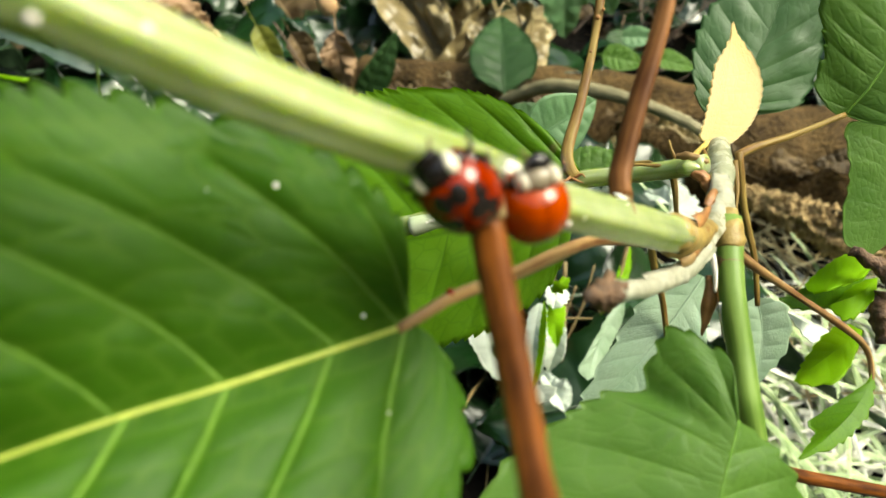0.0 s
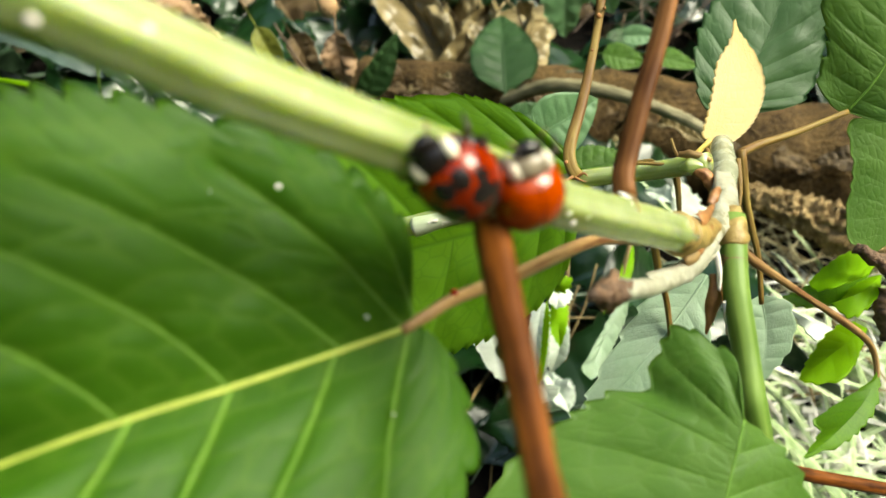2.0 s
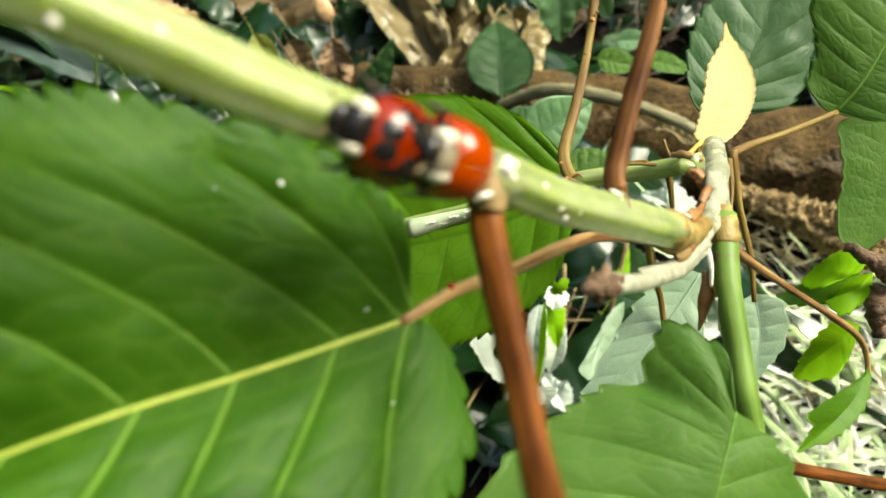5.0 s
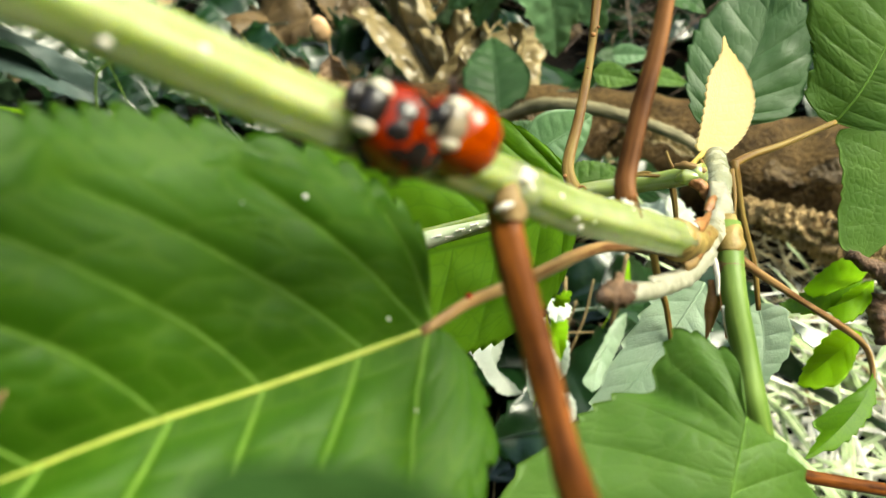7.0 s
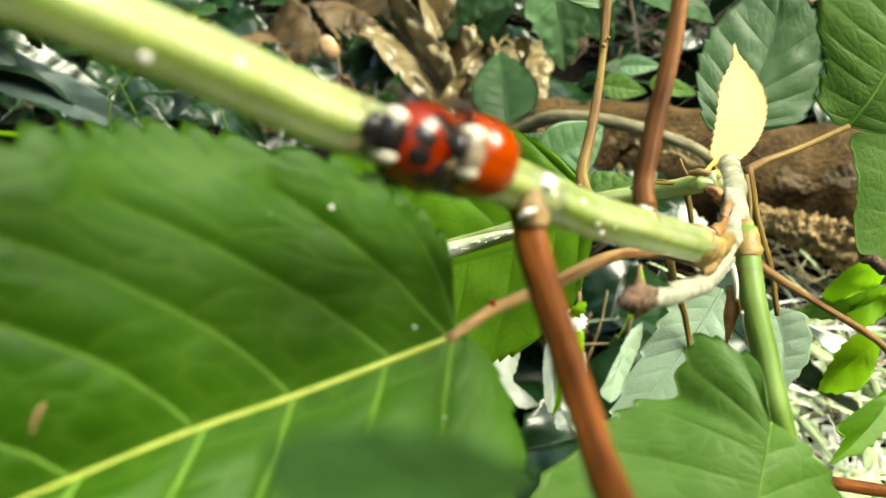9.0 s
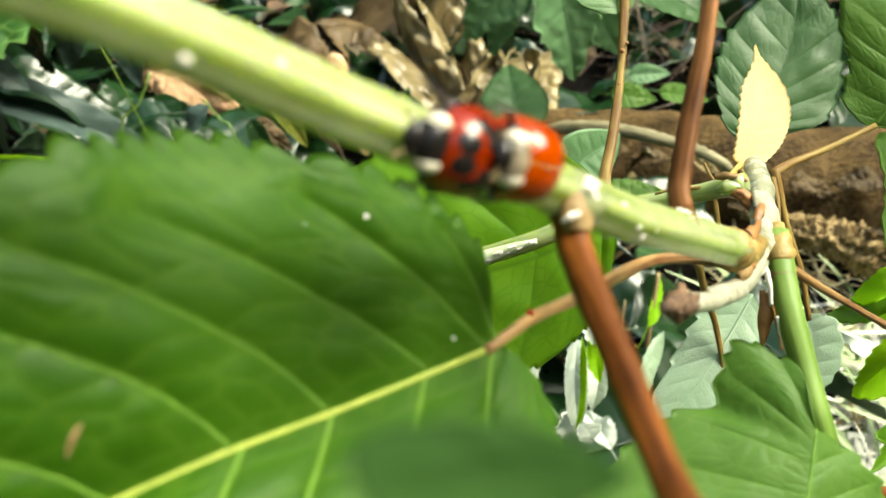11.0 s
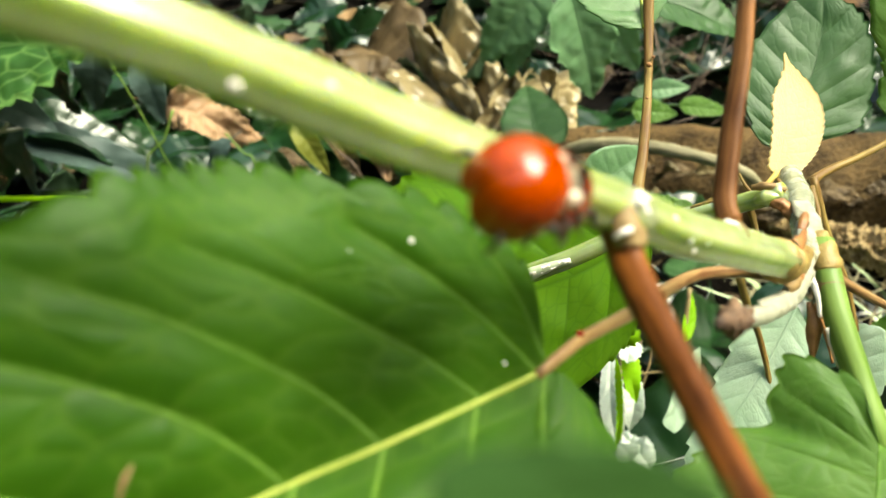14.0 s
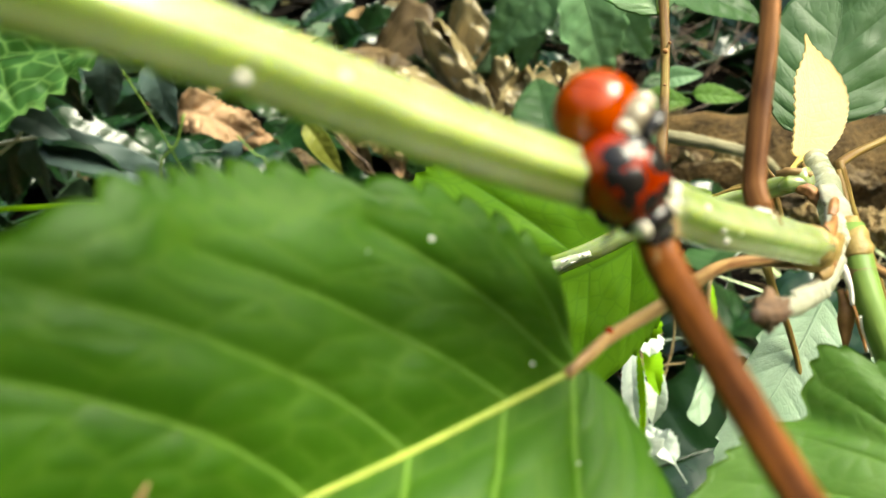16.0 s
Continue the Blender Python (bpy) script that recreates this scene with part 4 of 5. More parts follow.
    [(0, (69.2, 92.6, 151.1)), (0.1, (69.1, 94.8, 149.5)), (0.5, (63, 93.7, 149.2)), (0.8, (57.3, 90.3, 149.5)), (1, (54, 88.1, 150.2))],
    [(0, (69.2, 92.6, 151.1)), (0.15, (64.5, 87.8, 151.1)), (0.5, (60, 85.4, 150.7)), (0.8, (56.1, 86.2, 149.8)), (1, (54, 88.1, 150.2))], [LEAF_BACK, LEAF_UNDER_SUNLIT], "folded green leaf, shade put in by a darker green than its neighbours", rib=0, veins=7, gap=2.6, tooth=0.5, pucker=0.15, seed=12)
leaf([(68.3, 89, 154.2), (62.6, 83.7, 155.3), (58.9, 83.4, 153.2)],
    [(0, (68.3, 89, 154.2)), (0.2, (66.8, 89.4, 153.2)), (0.5, (63.6, 87.6, 152.8)), (0.8, (61.5, 85.6, 152.5)), (1, (58.9, 83.4, 153.2))],
    [(0, (68.3, 89, 154.2)), (0.2, (65.1, 83.7, 155.3)), (0.5, (63.1, 81.9, 154)), (0.8, (60.5, 81, 152.9)), (1, (58.9, 83.4, 153.2))], [LIME, LEAF_UNDER_SUNLIT], "yellow-green leaf lit through, sunlight also put into its bright colour", rib=0, veins=6, gap=2.4, tooth=0.5, pucker=0.12, seed=13)
leaf([(68.9, 87.1, 144.5), (60.8, 80.9, 144.8), (55.5, 78, 142.2)],
    [(0, (68.9, 87.1, 144.5)), (0.1, (67.1, 89.2, 143.8)), (0.35, (63.4, 87.7, 142.3)), (0.6, (59.1, 83, 141.5)), (1, (55.5, 78, 142.2))],
    [(0, (68.9, 87.1, 144.5)), (0.1, (66, 82.5, 144.9)), (0.4, (61.6, 76.8, 145.6)), (0.7, (58.6, 75.6, 144.4)), (0.9, (55.9, 76.4, 143.3)), (1, (55.5, 78, 142.2))], [LIME, LEAF_UNDER_SUNLIT], "yellow-green leaf lit through, sunlight also put into its bright colour", rib=0, veins=7, gap=3, tooth=0.6, pucker=0.15, seed=17)
leaf([(65, 101.6, 134.1), (67, 97.9, 135.1), (72.4, 98.5, 132.4)],
    [(0, (65, 101.6, 134.1)), (0.3, (67.7, 102.2, 132.9)), (0.7, (71.1, 100.6, 132)), (1, (72.4, 98.5, 132.4))],
    [(0, (65, 101.6, 134.1)), (0.3, (65.5, 98.9, 134.2)), (0.7, (67.1, 94.6, 133.6)), (1, (72.4, 98.5, 132.4))], [LEAF_UNDER_SUNLIT, LEAF_UNDER_SUNLIT], "underside of a twisted leaf, sunlight put into its white colour", rib=0, veins=5, gap=2, tooth=0.3, pucker=0.2, seed=18)
leaf([(48.4, 84.4, 153.7), (49.7, 81.4, 148.7), (49.2, 76.7, 142.4)],
    [(0, (48.2, 84.4, 153.7)), (0.2, (46.2, 82.7, 152.3)), (0.6, (46.8, 78.7, 146.6)), (1, (49.0, 76.7, 142.4))], [(0, (48.5, 84.4, 153.7)), (0.2, (52.7, 83.4, 152.9)), (0.6, (53.6, 80.1, 147.6)), (1, (49.4, 76.7, 142.4))], [LEAF_SILVER, LEAF_SILVER], "pale grey-green leaf underside", rib=0.14, rib_mat=LEAF_SILVER, veins=7, gap=3, tooth=0.5, seed=14)
leaf([(34.2, 73.1, 167.3), (29.8, 68.8, 162.4), (24.6, 64.5, 157.4), (18.3, 60.5, 152.7)],
    [(0, (33.9, 73.2, 167.5)), (0, (30.7, 73.7, 167.8)), (0.15, (26.4, 71.4, 164.0)), (0.4, (22.3, 67.0, 159.0)), (0.7, (19.5, 63.6, 155.7)), (1, (18.0, 60.7, 152.9))],
    [(0, (34.4, 72.8, 167.2)), (0.05, (35.0, 70.0, 164.3)), (0.3, (32.9, 63.2, 157.8)), (0.55, (28.4, 58.3, 152.6)), (0.8, (22.1, 58.4, 151.4)), (1, (18.3, 60.3, 152.6))], [LEAF_SILVER, LEAF_SILVER], "pale silvery leaf underside with fine teeth", rib=0.16, rib_mat=LEAF_SILVER, veins=10, gap=3, tooth=0.8, ns=140, pucker=0.12, seed=15)
# a leaf tip close before the lens that nods in the wind: seconds and its place in millimetres
NOD = [(0, -1.78, 8.01, 216.87), (4, -1.78, 7.75, 216.87), (6.5, -2.2, 7.4, 217.4), (7, -2.4, 7.55, 217.85), (7.5, -2.56, 7.62, 218.05), (8, -2.25, 7.8, 218.41), (9, -2.17, 7.7, 218.28), (11.5, -2.5, 8.4, 218.16), (12, -2.53, 8.35, 218.14), (13.5, -2.89, 8.8, 217.95), (14.5, -3.21, 8.74, 218.05), (15, -3.96, 8.35, 216.94), (16, -4.05, 8.21, 216.28)]
NEAR = (-2.34, 7.86, 218.12)
near_leaf = leaf([(-3.48, 6.72, 217.64), (-2.34, 7.86, 218.12), (0.75, 8.4, 217.4)],
    [(0, (-3.48, 6.72, 217.64)), (0.2, (-4.32, 7.50, 218.66)), (0.5, (-3.90, 8.22, 219.08)), (0.8, (-1.3, 8.62, 218.6)), (1, (0.75, 8.42, 217.4))],
    [(0, (-3.42, 6.66, 217.52)), (0.5, (-1.50, 7.26, 216.86)), (1, (0.75, 8.4, 217.34))], [LEAF_DEEP, IVY_UNDER], "dark green leaf tip nodding in the wind", rib=0, veins=5, gap=1.2, tooth=0.12, seed=16, origin=NEAR)
for px, r in (((-7.6, 33.9, 207.2), 0.15), ((-10.6, 32.2, 208.0), 0.05), ((-3.2, 31.8, 199.9), 0.1), ((-1.5, 27.5, 196.8), 0.08)):
    bm = bmesh.new()
    bmesh.ops.create_icosphere(bm, subdivisions=3, radius=r * MM, matrix=Matrix.Translation(Vector(px) * MM))
    tagged(part("dew_drop", bm, PALE), "tiny white drop on the broad leaf", "drop", "drops on the leaf")
rod("red_twig", [(46.3, 58.9, 146.2), (51.0, 59.6, 143.9), (62.5, 61.0, 139.2), (77.2, 63.4, 132.4)], [0.9, 0.9, 0.95, 1.0], PETIOLE, vine, rings=30)
rod("dead_stalk", [(61.5, 87.7, 160.3), (63.7, 85.2, 160.4), (67.1, 84.0, 158.9), (73.5, 84.1, 155.7)], [0.8, 1.6, 2.0, 1.4], KNOB, vine, "rough dead brown stalk", rough=0.6, rings=40)
rod("dead_stalk", [(66.6, 84.1, 155.7), (66.3, 82.0, 153.0), (66.8, 79.3, 149.6)], [1.2, 1.6, 0.9], KNOB, vine, rough=0.6, rings=24)

# ---- the fallen log ----
log = thing("fallen_log", "fallen brown log lying on the ground", "log")
trunk = rod("trunk", [(-51.0, 419.5, 16.0), (5.2, 379.7, 27.0), (98.0, 355.1, 27.0), (176.5, 315.1, 26.0), (260.8, 265.7, 26.0)], [16, 35, 35, 36, 34], BARK, log, rough=0.12, sides=72, rings=240, grain=60)
rod("rotten_edge", [(128.2, 289.9, 36.0), (141.9, 272.7, 38.0), (159.6, 259.0, 38.0), (176.9, 246.4, 36.0), (198.9, 231.6, 34.0)], [3, 7, 9, 9, 6], ROT, log, "crumbling pale rotten wood", rough=0.5, sides=96, rings=300, grain=330, even=True)
vine_dead = thing("creeper", "thin grey creeper lying over the log", "creeper")
rod("stem", [(27.6, 336.1, 50.0), (47.9, 322.7, 66.0), (72.5, 309.7, 70.0), (96.2, 297.1, 68.0), (112.3, 287.3, 64.0), (122.4, 286.7, 52.0)], [3.0, 3.6, 3.4, 3.2, 3.0, 2.2], CREEPER, vine_dead, rough=0.25, rings=60)


# ---- leaves and litter round about ----
FORMS = {}


def form(key, name, mats, le, wi, **k):
    args = {q: k.pop(q) for q in ("droop", "fold", "curl", "point", "wave") if q in k}
    bm = leaf_mesh(*shaped(le, wi, **args), **k)
    mid = shaped(le, wi, **args)[0]
    st = tube(bmesh.new(), [Vector(mid[0]) + Vector((0, -le * 0.3, -le * 0.06)), Vector(mid[0]), Vector(mid[4]), Vector(mid[-1])], [le * 0.012, le * 0.014, le * 0.01, le * 0.003], sides=6, rings=20)
    me = bpy.data.meshes.new(name)
    bm.to_mesh(me)
    bm.free()
    for m in mats:
        me.materials.append(m)
    for p in me.polygons:
        p.use_smooth = True
    stalk = bpy.data.meshes.new("midrib")
    st.to_mesh(stalk)
    st.free()
    stalk.materials.append(mats[0])
    for p in stalk.polygons:
        p.use_smooth = True
    FORMS[key] = (name, me, le, stalk)


form("ivy", "ivy_leaf", [IVY, IVY_UNDER], 46, 36, droop=0.22, fold=0.3, wave=0.07, curl=0.03, ns=48, nw=9, gap=9, tooth=2.2, pucker=0.6, seed=1)
form("ivy_long", "ivy_leaf", [IVY, IVY_UNDER], 50, 27, droop=0.32, fold=0.4, wave=0.06, curl=0.04, ns=48, nw=9, gap=6, tooth=1.2, pucker=0.6, seed=2)
form("green", "weed_leaf", [LEAF_BLUE, LEAF_UNDER_SUNLIT], 44, 30, droop=0.2, fold=0.22, ns=60, nw=8, gap=3, tooth=0.9, pucker=0.7, seed=3)
form("dry", "dry_leaf", [DRY, DRY], 50, 30, droop=0.35, fold=0.55, curl=0.05, wave=0.1, ns=70, nw=9, gap=4, tooth=1.2, pucker=1.3, seed=4)
form("dry_flat", "dry_leaf", [DRY, DRY], 46, 30, droop=0.1, fold=0.12, curl=0.04, wave=0.12, ns=70, nw=9, gap=4, tooth=1.2, pucker=1.5, seed=5)
form("tan", "dry_leaf", [TAN_LEAF, TAN_LEAF], 50, 30, droop=0.15, fold=0.2, curl=0.06, wave=0.2, ns=70, nw=9, gap=6, tooth=2.5, pucker=1.8, seed=31)
form("gold", "dry_leaf", [GOLD, GOLD], 52, 24, droop=0.4, fold=0.9, curl=0.07, wave=0.16, ns=90, nw=12, gap=5, tooth=1.6, pucker=2.6, seed=6)
form("lime", "weed_leaf", [LIME, LEAF_UNDER_SUNLIT], 40, 22, droop=0.2, fold=0.25, ns=50, nw=7, gap=4, tooth=0.8, pucker=0.5, seed=7)
form("pale", "weed_leaf", [LEAF_UNDER_SUNLIT, LEAF_UNDER_SUNLIT], 44, 26, droop=0.3, fold=0.5, curl=0.05, wave=0.08, ns=90, nw=9, gap=5, tooth=2.2, pucker=1.2, seed=8)
form("mist", "weed_leaf", [LEAF_MIST, LEAF_UNDER_SUNLIT], 50, 38, droop=0.25, fold=0.2, ns=110, nw=12, gap=11, tooth=2.6, pucker=0.4, seed=22)
form("round", "weed_leaf", [LEAF_MIST, LEAF_UNDER_SUNLIT], 40, 36, droop=0.15, fold=0.15, ns=60, nw=9, gap=4, tooth=0.25, pucker=0.5, seed=23)
form("net", "weed_leaf", [LEAF_NET, LEAF_UNDER_SUNLIT], 60, 50, droop=0.12, fold=0.1, ns=150, nw=14, gap=7.5, tooth=4.2, pucker=1.0, veins=6, seed=24)
form("sheen", "ivy_leaf", [LEAF_PAINTED_SHEEN, IVY_UNDER], 50, 28, droop=0.25, fold=0.25, wave=0.05, curl=0.03, ns=60, nw=10, gap=7, tooth=1.4, pucker=0.15, seed=26)
form("olive", "dry_leaf", [OLIVE, OLIVE], 40, 22, droop=0.2, fold=0.3, curl=0.03, ns=50, nw=7, gap=4, tooth=0.6, pucker=0.5, seed=25)
form("fresh", "weed_leaf", [LEAF_PALE, LEAF_UNDER_SUNLIT], 50, 38, droop=0.15, fold=0.1, ns=110, nw=12, gap=4, tooth=1.6, pucker=0.9, seed=21)
LABELS = {"sheen": "dark ivy leaf with a pale blue sheen painted into its colour", "net": "broad green leaf with a raised net of pale veins", "olive": "yellow-green dying leaf among dry leaves", "tan": "crumpled tan dead leaf among ivy", "round": "small rounded blue-green leaf", "mist": "pale blue-green lobed leaf of a weed", "fresh": "fresh green toothed leaf with a net of veins", "ivy": "glossy dark green ivy leaf over the ground", "ivy_long": "glossy dark green pointed leaf over the ground", "green": "green toothed leaf of a low weed", "dry": "curled dry brown leaf in the litter",
          "dry_flat": "flat dry brown leaf in the litter", "gold": "shiny golden-brown curled dead leaf", "lime": "bright green weed leaf", "pale": "underside of a weed leaf, sunlight put into its pale colour"}


def put(key, base, tip, face=(0, -0.55, 0.83), wide=1.0):
    """One leaf from base to tip (millimetres), its upper side turned to face."""
    name, me, le, stalk = FORMS[key]
    b, t = Vector(base) * MM, Vector(tip) * MM
    y = (t - b).normalized()
    z = Vector(face)
    z = (z - y * z.dot(y)).normalized()
    x = y.cross(z)
    k = (t - b).length / (le * MM)
    ob = new(name, me)
    ob.matrix_world = Matrix.Translation(b) @ Matrix((x, y, z)).transposed().to_4x4() @ Matrix.Diagonal((k * wide, k, k, 1))
    new("midrib", stalk).parent = ob
    kind = {"ivy": "ivy leaves", "ivy_long": "ivy leaves", "sheen": "ivy leaves"}.get(key, "fallen dry leaves" if key in ("dry", "dry_flat", "gold", "tan") else "weed leaves")
    return tagged(ob, LABELS[key], "leaf", kind)


# leaves that stand out behind the shoot
put("green", (28.4, 341.4, 52.0), (27.0, 390.8, 80.0), (0, -0.95, 0.3))
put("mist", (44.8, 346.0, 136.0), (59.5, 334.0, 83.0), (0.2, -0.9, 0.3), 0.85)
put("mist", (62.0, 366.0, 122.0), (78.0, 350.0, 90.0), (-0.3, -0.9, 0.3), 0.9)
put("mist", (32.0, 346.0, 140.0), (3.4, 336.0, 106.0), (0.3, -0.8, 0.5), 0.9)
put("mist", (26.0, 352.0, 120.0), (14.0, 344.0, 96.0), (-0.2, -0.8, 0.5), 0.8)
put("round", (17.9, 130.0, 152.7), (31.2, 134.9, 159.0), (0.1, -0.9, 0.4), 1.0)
put("fresh", (24.8, 126.1, 147.7), (38.6, 128.2, 150.4), (0, -0.5, 0.85), 0.9)
put("green", (17.1, 183.9, 124.3), (28.3, 187.9, 129.4), (0, -0.8, 0.6), 1.0)
put("green", (-43.1, 332.0, 53.0), (-23.3, 330.0, 84.0), (0.5, -0.8, 0.3), 0.7)
put("gold", (22.7, 467.3, 40.0), (4.9, 361.3, 45.0), (0.3, -0.7, 0.5), 0.7)
put("gold", (-37.9, 518.7, 40.0), (1.9, 378.4, 45.0), (-0.3, -0.6, 0.7), 0.6)
put("gold", (38.7, 421.7, 62.0), (53.1, 360.7, 52.0), (0.5, -0.8, 0.3), 0.9)
put("gold", (29.6, 436.2, 58.0), (16.0, 378.6, 50.0), (-0.6, -0.7, 0.3), 0.8)
put("dry_flat", (-114.3, 534.5, 30.0), (-43.0, 532.4, 35.0), (0, -0.6, 0.8), 1.2)
put("dry", (-139.5, 546.0, 30.0), (-88.1, 454.2, 30.0), (0.2, -0.7, 0.7))
put("dry", (-89.8, 610.0, 30.0), (-16.8, 479.6, 35.0), (0.1, -0.5, 0.8))
put("gold", (-29.1, 596.3, 30.0), (27.7, 453.6, 38.0), (0.1, -0.5, 0.8), 0.6)
put("ivy", (-69.2, 502.0, 30.0), (-64.1, 420.7, 30.0), (0, -0.8, 0.6))
put("ivy", (-38.1, 512.1, 26.0), (-50.5, 421.1, 26.0), (0.2, -0.6, 0.7))
put("tan", (-146.0, 322.5, 107.5), (-101.0, 316.0, 90.3), (0.2, -0.7, 0.7), 0.8)
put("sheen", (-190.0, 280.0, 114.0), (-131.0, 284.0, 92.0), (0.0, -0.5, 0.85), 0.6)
put("ivy_long", (-194.0, 288.0, 118.0), (-134.0, 292.0, 97.0), (0.1, -0.2, 0.9), 0.8)
put("ivy_long", (-145.7, 296.1, 89.2), (-114.4, 276.6, 72.4), (0.2, -0.4, 0.9), 0.9)
put("ivy_long", (-203.8, 283.3, 81.0), (-149.4, 287.8, 78.6), (0, -0.2, 0.95), 0.25)
put("ivy", (-114.8, 292.9, 68.9), (-89.5, 282.0, 54.9), (0, -0.4, 0.9))
put("net", (-232.0, 266.0, 152.0), (-138.0, 260.0, 164.0), (0.1, -0.75, 0.65), 1.0)
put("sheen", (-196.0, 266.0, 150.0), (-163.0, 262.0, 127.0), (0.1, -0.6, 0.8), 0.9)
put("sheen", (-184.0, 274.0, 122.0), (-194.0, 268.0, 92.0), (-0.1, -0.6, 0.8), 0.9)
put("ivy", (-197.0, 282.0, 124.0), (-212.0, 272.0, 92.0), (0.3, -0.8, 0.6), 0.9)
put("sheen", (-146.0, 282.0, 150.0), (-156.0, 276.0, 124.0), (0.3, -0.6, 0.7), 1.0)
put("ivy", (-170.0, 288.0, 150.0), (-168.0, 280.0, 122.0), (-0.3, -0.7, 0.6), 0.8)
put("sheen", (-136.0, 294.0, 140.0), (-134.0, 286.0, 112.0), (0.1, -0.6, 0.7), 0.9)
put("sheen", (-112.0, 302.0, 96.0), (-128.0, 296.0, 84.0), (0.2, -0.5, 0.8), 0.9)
put("olive", (-82.0, 301.0, 102.0), (-69.0, 291.0, 79.0), (0.2, -0.8, 0.5), 0.75)
put("tan", (-50.0, 312.0, 96.0), (-46.0, 298.0, 70.0), (-0.2, -0.7, 0.6), 0.9)
put("dry", (-70.0, 312.0, 94.0), (-56.0, 300.0, 74.0), (0.3, -0.7, 0.6), 0.8)
put("dry_flat", (-98.0, 312.0, 82.0), (-78.0, 300.0, 74.0), (0.1, -0.6, 0.7), 0.8)
put("green", (-94.0, 300.0, 90.0), (-86.0, 292.0, 70.0), (-0.3, -0.7, 0.6), 0.7)
put("fresh", (74.0, 342.0, 74.0), (97.0, 338.0, 72.0), (0, -0.7, 0.6), 0.8)
put("fresh", (98.0, 344.0, 73.0), (124.0, 340.0, 70.0), (0.2, -0.6, 0.7), 0.6)
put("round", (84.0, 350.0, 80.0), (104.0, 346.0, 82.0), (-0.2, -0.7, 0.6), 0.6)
put("green", (100.3, 445.5, 30.0), (124.7, 462.9, 36.0), (0, -0.6, 0.8))
put("green", (45.0, 204.9, 169.0), (74.0, 198.0, 161.0), (0, -0.4, 0.9), 1.0)
put("ivy", (-91.3, 514.6, 25.0), (-127.7, 584.6, 25.0))
rnd = random.Random(8)
for k in range(34):
    f = rnd.random()
    c = Vector((-42.8, 351.6, 50.0)).lerp(Vector((190.9, 266.8, 50.0)), f) + Vector((rnd.uniform(-10, 10), rnd.uniform(-24, 14), rnd.uniform(0, 5)))
    w, le = rnd.uniform(0, 6.28), rnd.uniform(12, 26)
    put(rnd.choice(["dry", "dry_flat", "dry_flat", "gold"]), c, c + Vector((le * math.cos(w), le * math.sin(w) * 0.7, rnd.uniform(-6, 4))), (rnd.uniform(-0.4, 0.4), -0.5, 0.8), rnd.uniform(0.6, 1.0))
stone = bmesh.new()
bmesh.ops.create_icosphere(stone, subdivisions=3, radius=1)
for v in stone.verts:
    v.co = (Vector((v.co.x * 7, v.co.y * 5, v.co.z * 9)) * (1 + 0.2 * noise.noise(v.co)) + Vector((-80.7, 469.5, 46.0))) * MM
tagged(part("snail_shell", stone, TAN), "small smooth tan shell among dry leaves", "shell")

# stalks and blades that stand among the ivy
for pts, r, m, label in (([(-128.6, 290.6, 117.0), (-136.0, 288.0, 104.0), (-146.4, 285.0, 90.0), (-160.0, 283.0, -4.0)], 0.55, STEM_DEEP, "pale bent stalk among the ivy"),
                         ([(-113.0, 300.5, 100.0), (-107.0, 298.0, 91.0), (-101.0, 295.0, 82.0), (-92.0, 292.0, -4.0)], 0.5, STEM_DEEP, "pale bent stalk among the ivy"),
                         ([(-74.0, 300.0, 104.0), (-64.0, 295.0, 89.0), (-54.0, 290.0, 74.0), (-40.0, 288.0, -4.0)], 0.55, TWIG_RED, "thin reddish dead twig among dry leaves"),
                         ([(-173.0, 284.0, 152.0), (-160.0, 280.0, 147.0), (-143.0, 282.0, 141.0), (-128.0, 300.0, -4.0)], 0.4, STEM_DEEP, "pale bent stalk among the ivy"),
                         ([(-216.0, 268.0, 121.0), (-196.0, 270.0, 122.5), (-180.0, 270.0, 123.5)], 0.9, STRAW_SUNLIT, "pale bit of straw on the ivy"),
                         ([(-200.0, 270.0, 118.0), (-190.0, 270.0, 123.0), (-183.0, 270.0, 129.0)], 0.8, STRAW_SUNLIT, "pale bit of straw on the ivy"),
                         ([(-235.0, 262.0, 88.0), (-210.0, 262.0, 97.0), (-188.0, 262.0, 96.5), (-164.0, 263.0, 93.0)], 1.3, LIME, "green grass blade across the ivy")):
    stalk = thing("stalk", label, "stalk", group="stalks among the ivy")
    rod("stem", pts, [r, r, r * 0.8], m, stalk, rings=28, sides=8, rough=0.03)

# weed with pale leaves below the node
weed = thing("weed", "low weed with pale twisted leaves", "plant")
rod("stem", [(63.5, 184.5, -4.0), (55.8, 173.5, 46.0), (55.4, 175.6, 65.0), (58.7, 184.2, 84.0)], [1.6, 1.2, 1.0, 0.7], TWIG, weed, rings=24)
rod("stem", [(39.0, 184.5, -4.0), (38.5, 166.5, 37.0), (39.1, 163.8, 56.3), (38.4, 177.5, 80.3)], [1.4, 1.2, 1.0, 0.7], TWIG, weed, rings=24)
for pts in ([(37.5, 188.4, 71.2), (36.6, 172.6, 51.2), (32.2, 151.1, 22.9)], [(45.7, 188.1, 60.8), (40.6, 175.5, 47.9), (40.5, 153.6, 18.6)], [(52.6, 196.2, 63.2), (48.5, 186.2, 52.2), (38.5, 172.1, 35.8)], [(32.4, 177.2, 62.2), (38.4, 175.2, 58.5), (53.3, 177.2, 56.2)], [(54.1, 183.2, 54.3), (54.1, 173.4, 43.3), (47.8, 153.6, 17.8)]):
    rod("stem", pts, [0.35, 0.45, 0.3], TWIG, weed, rings=20, rough=0.1)
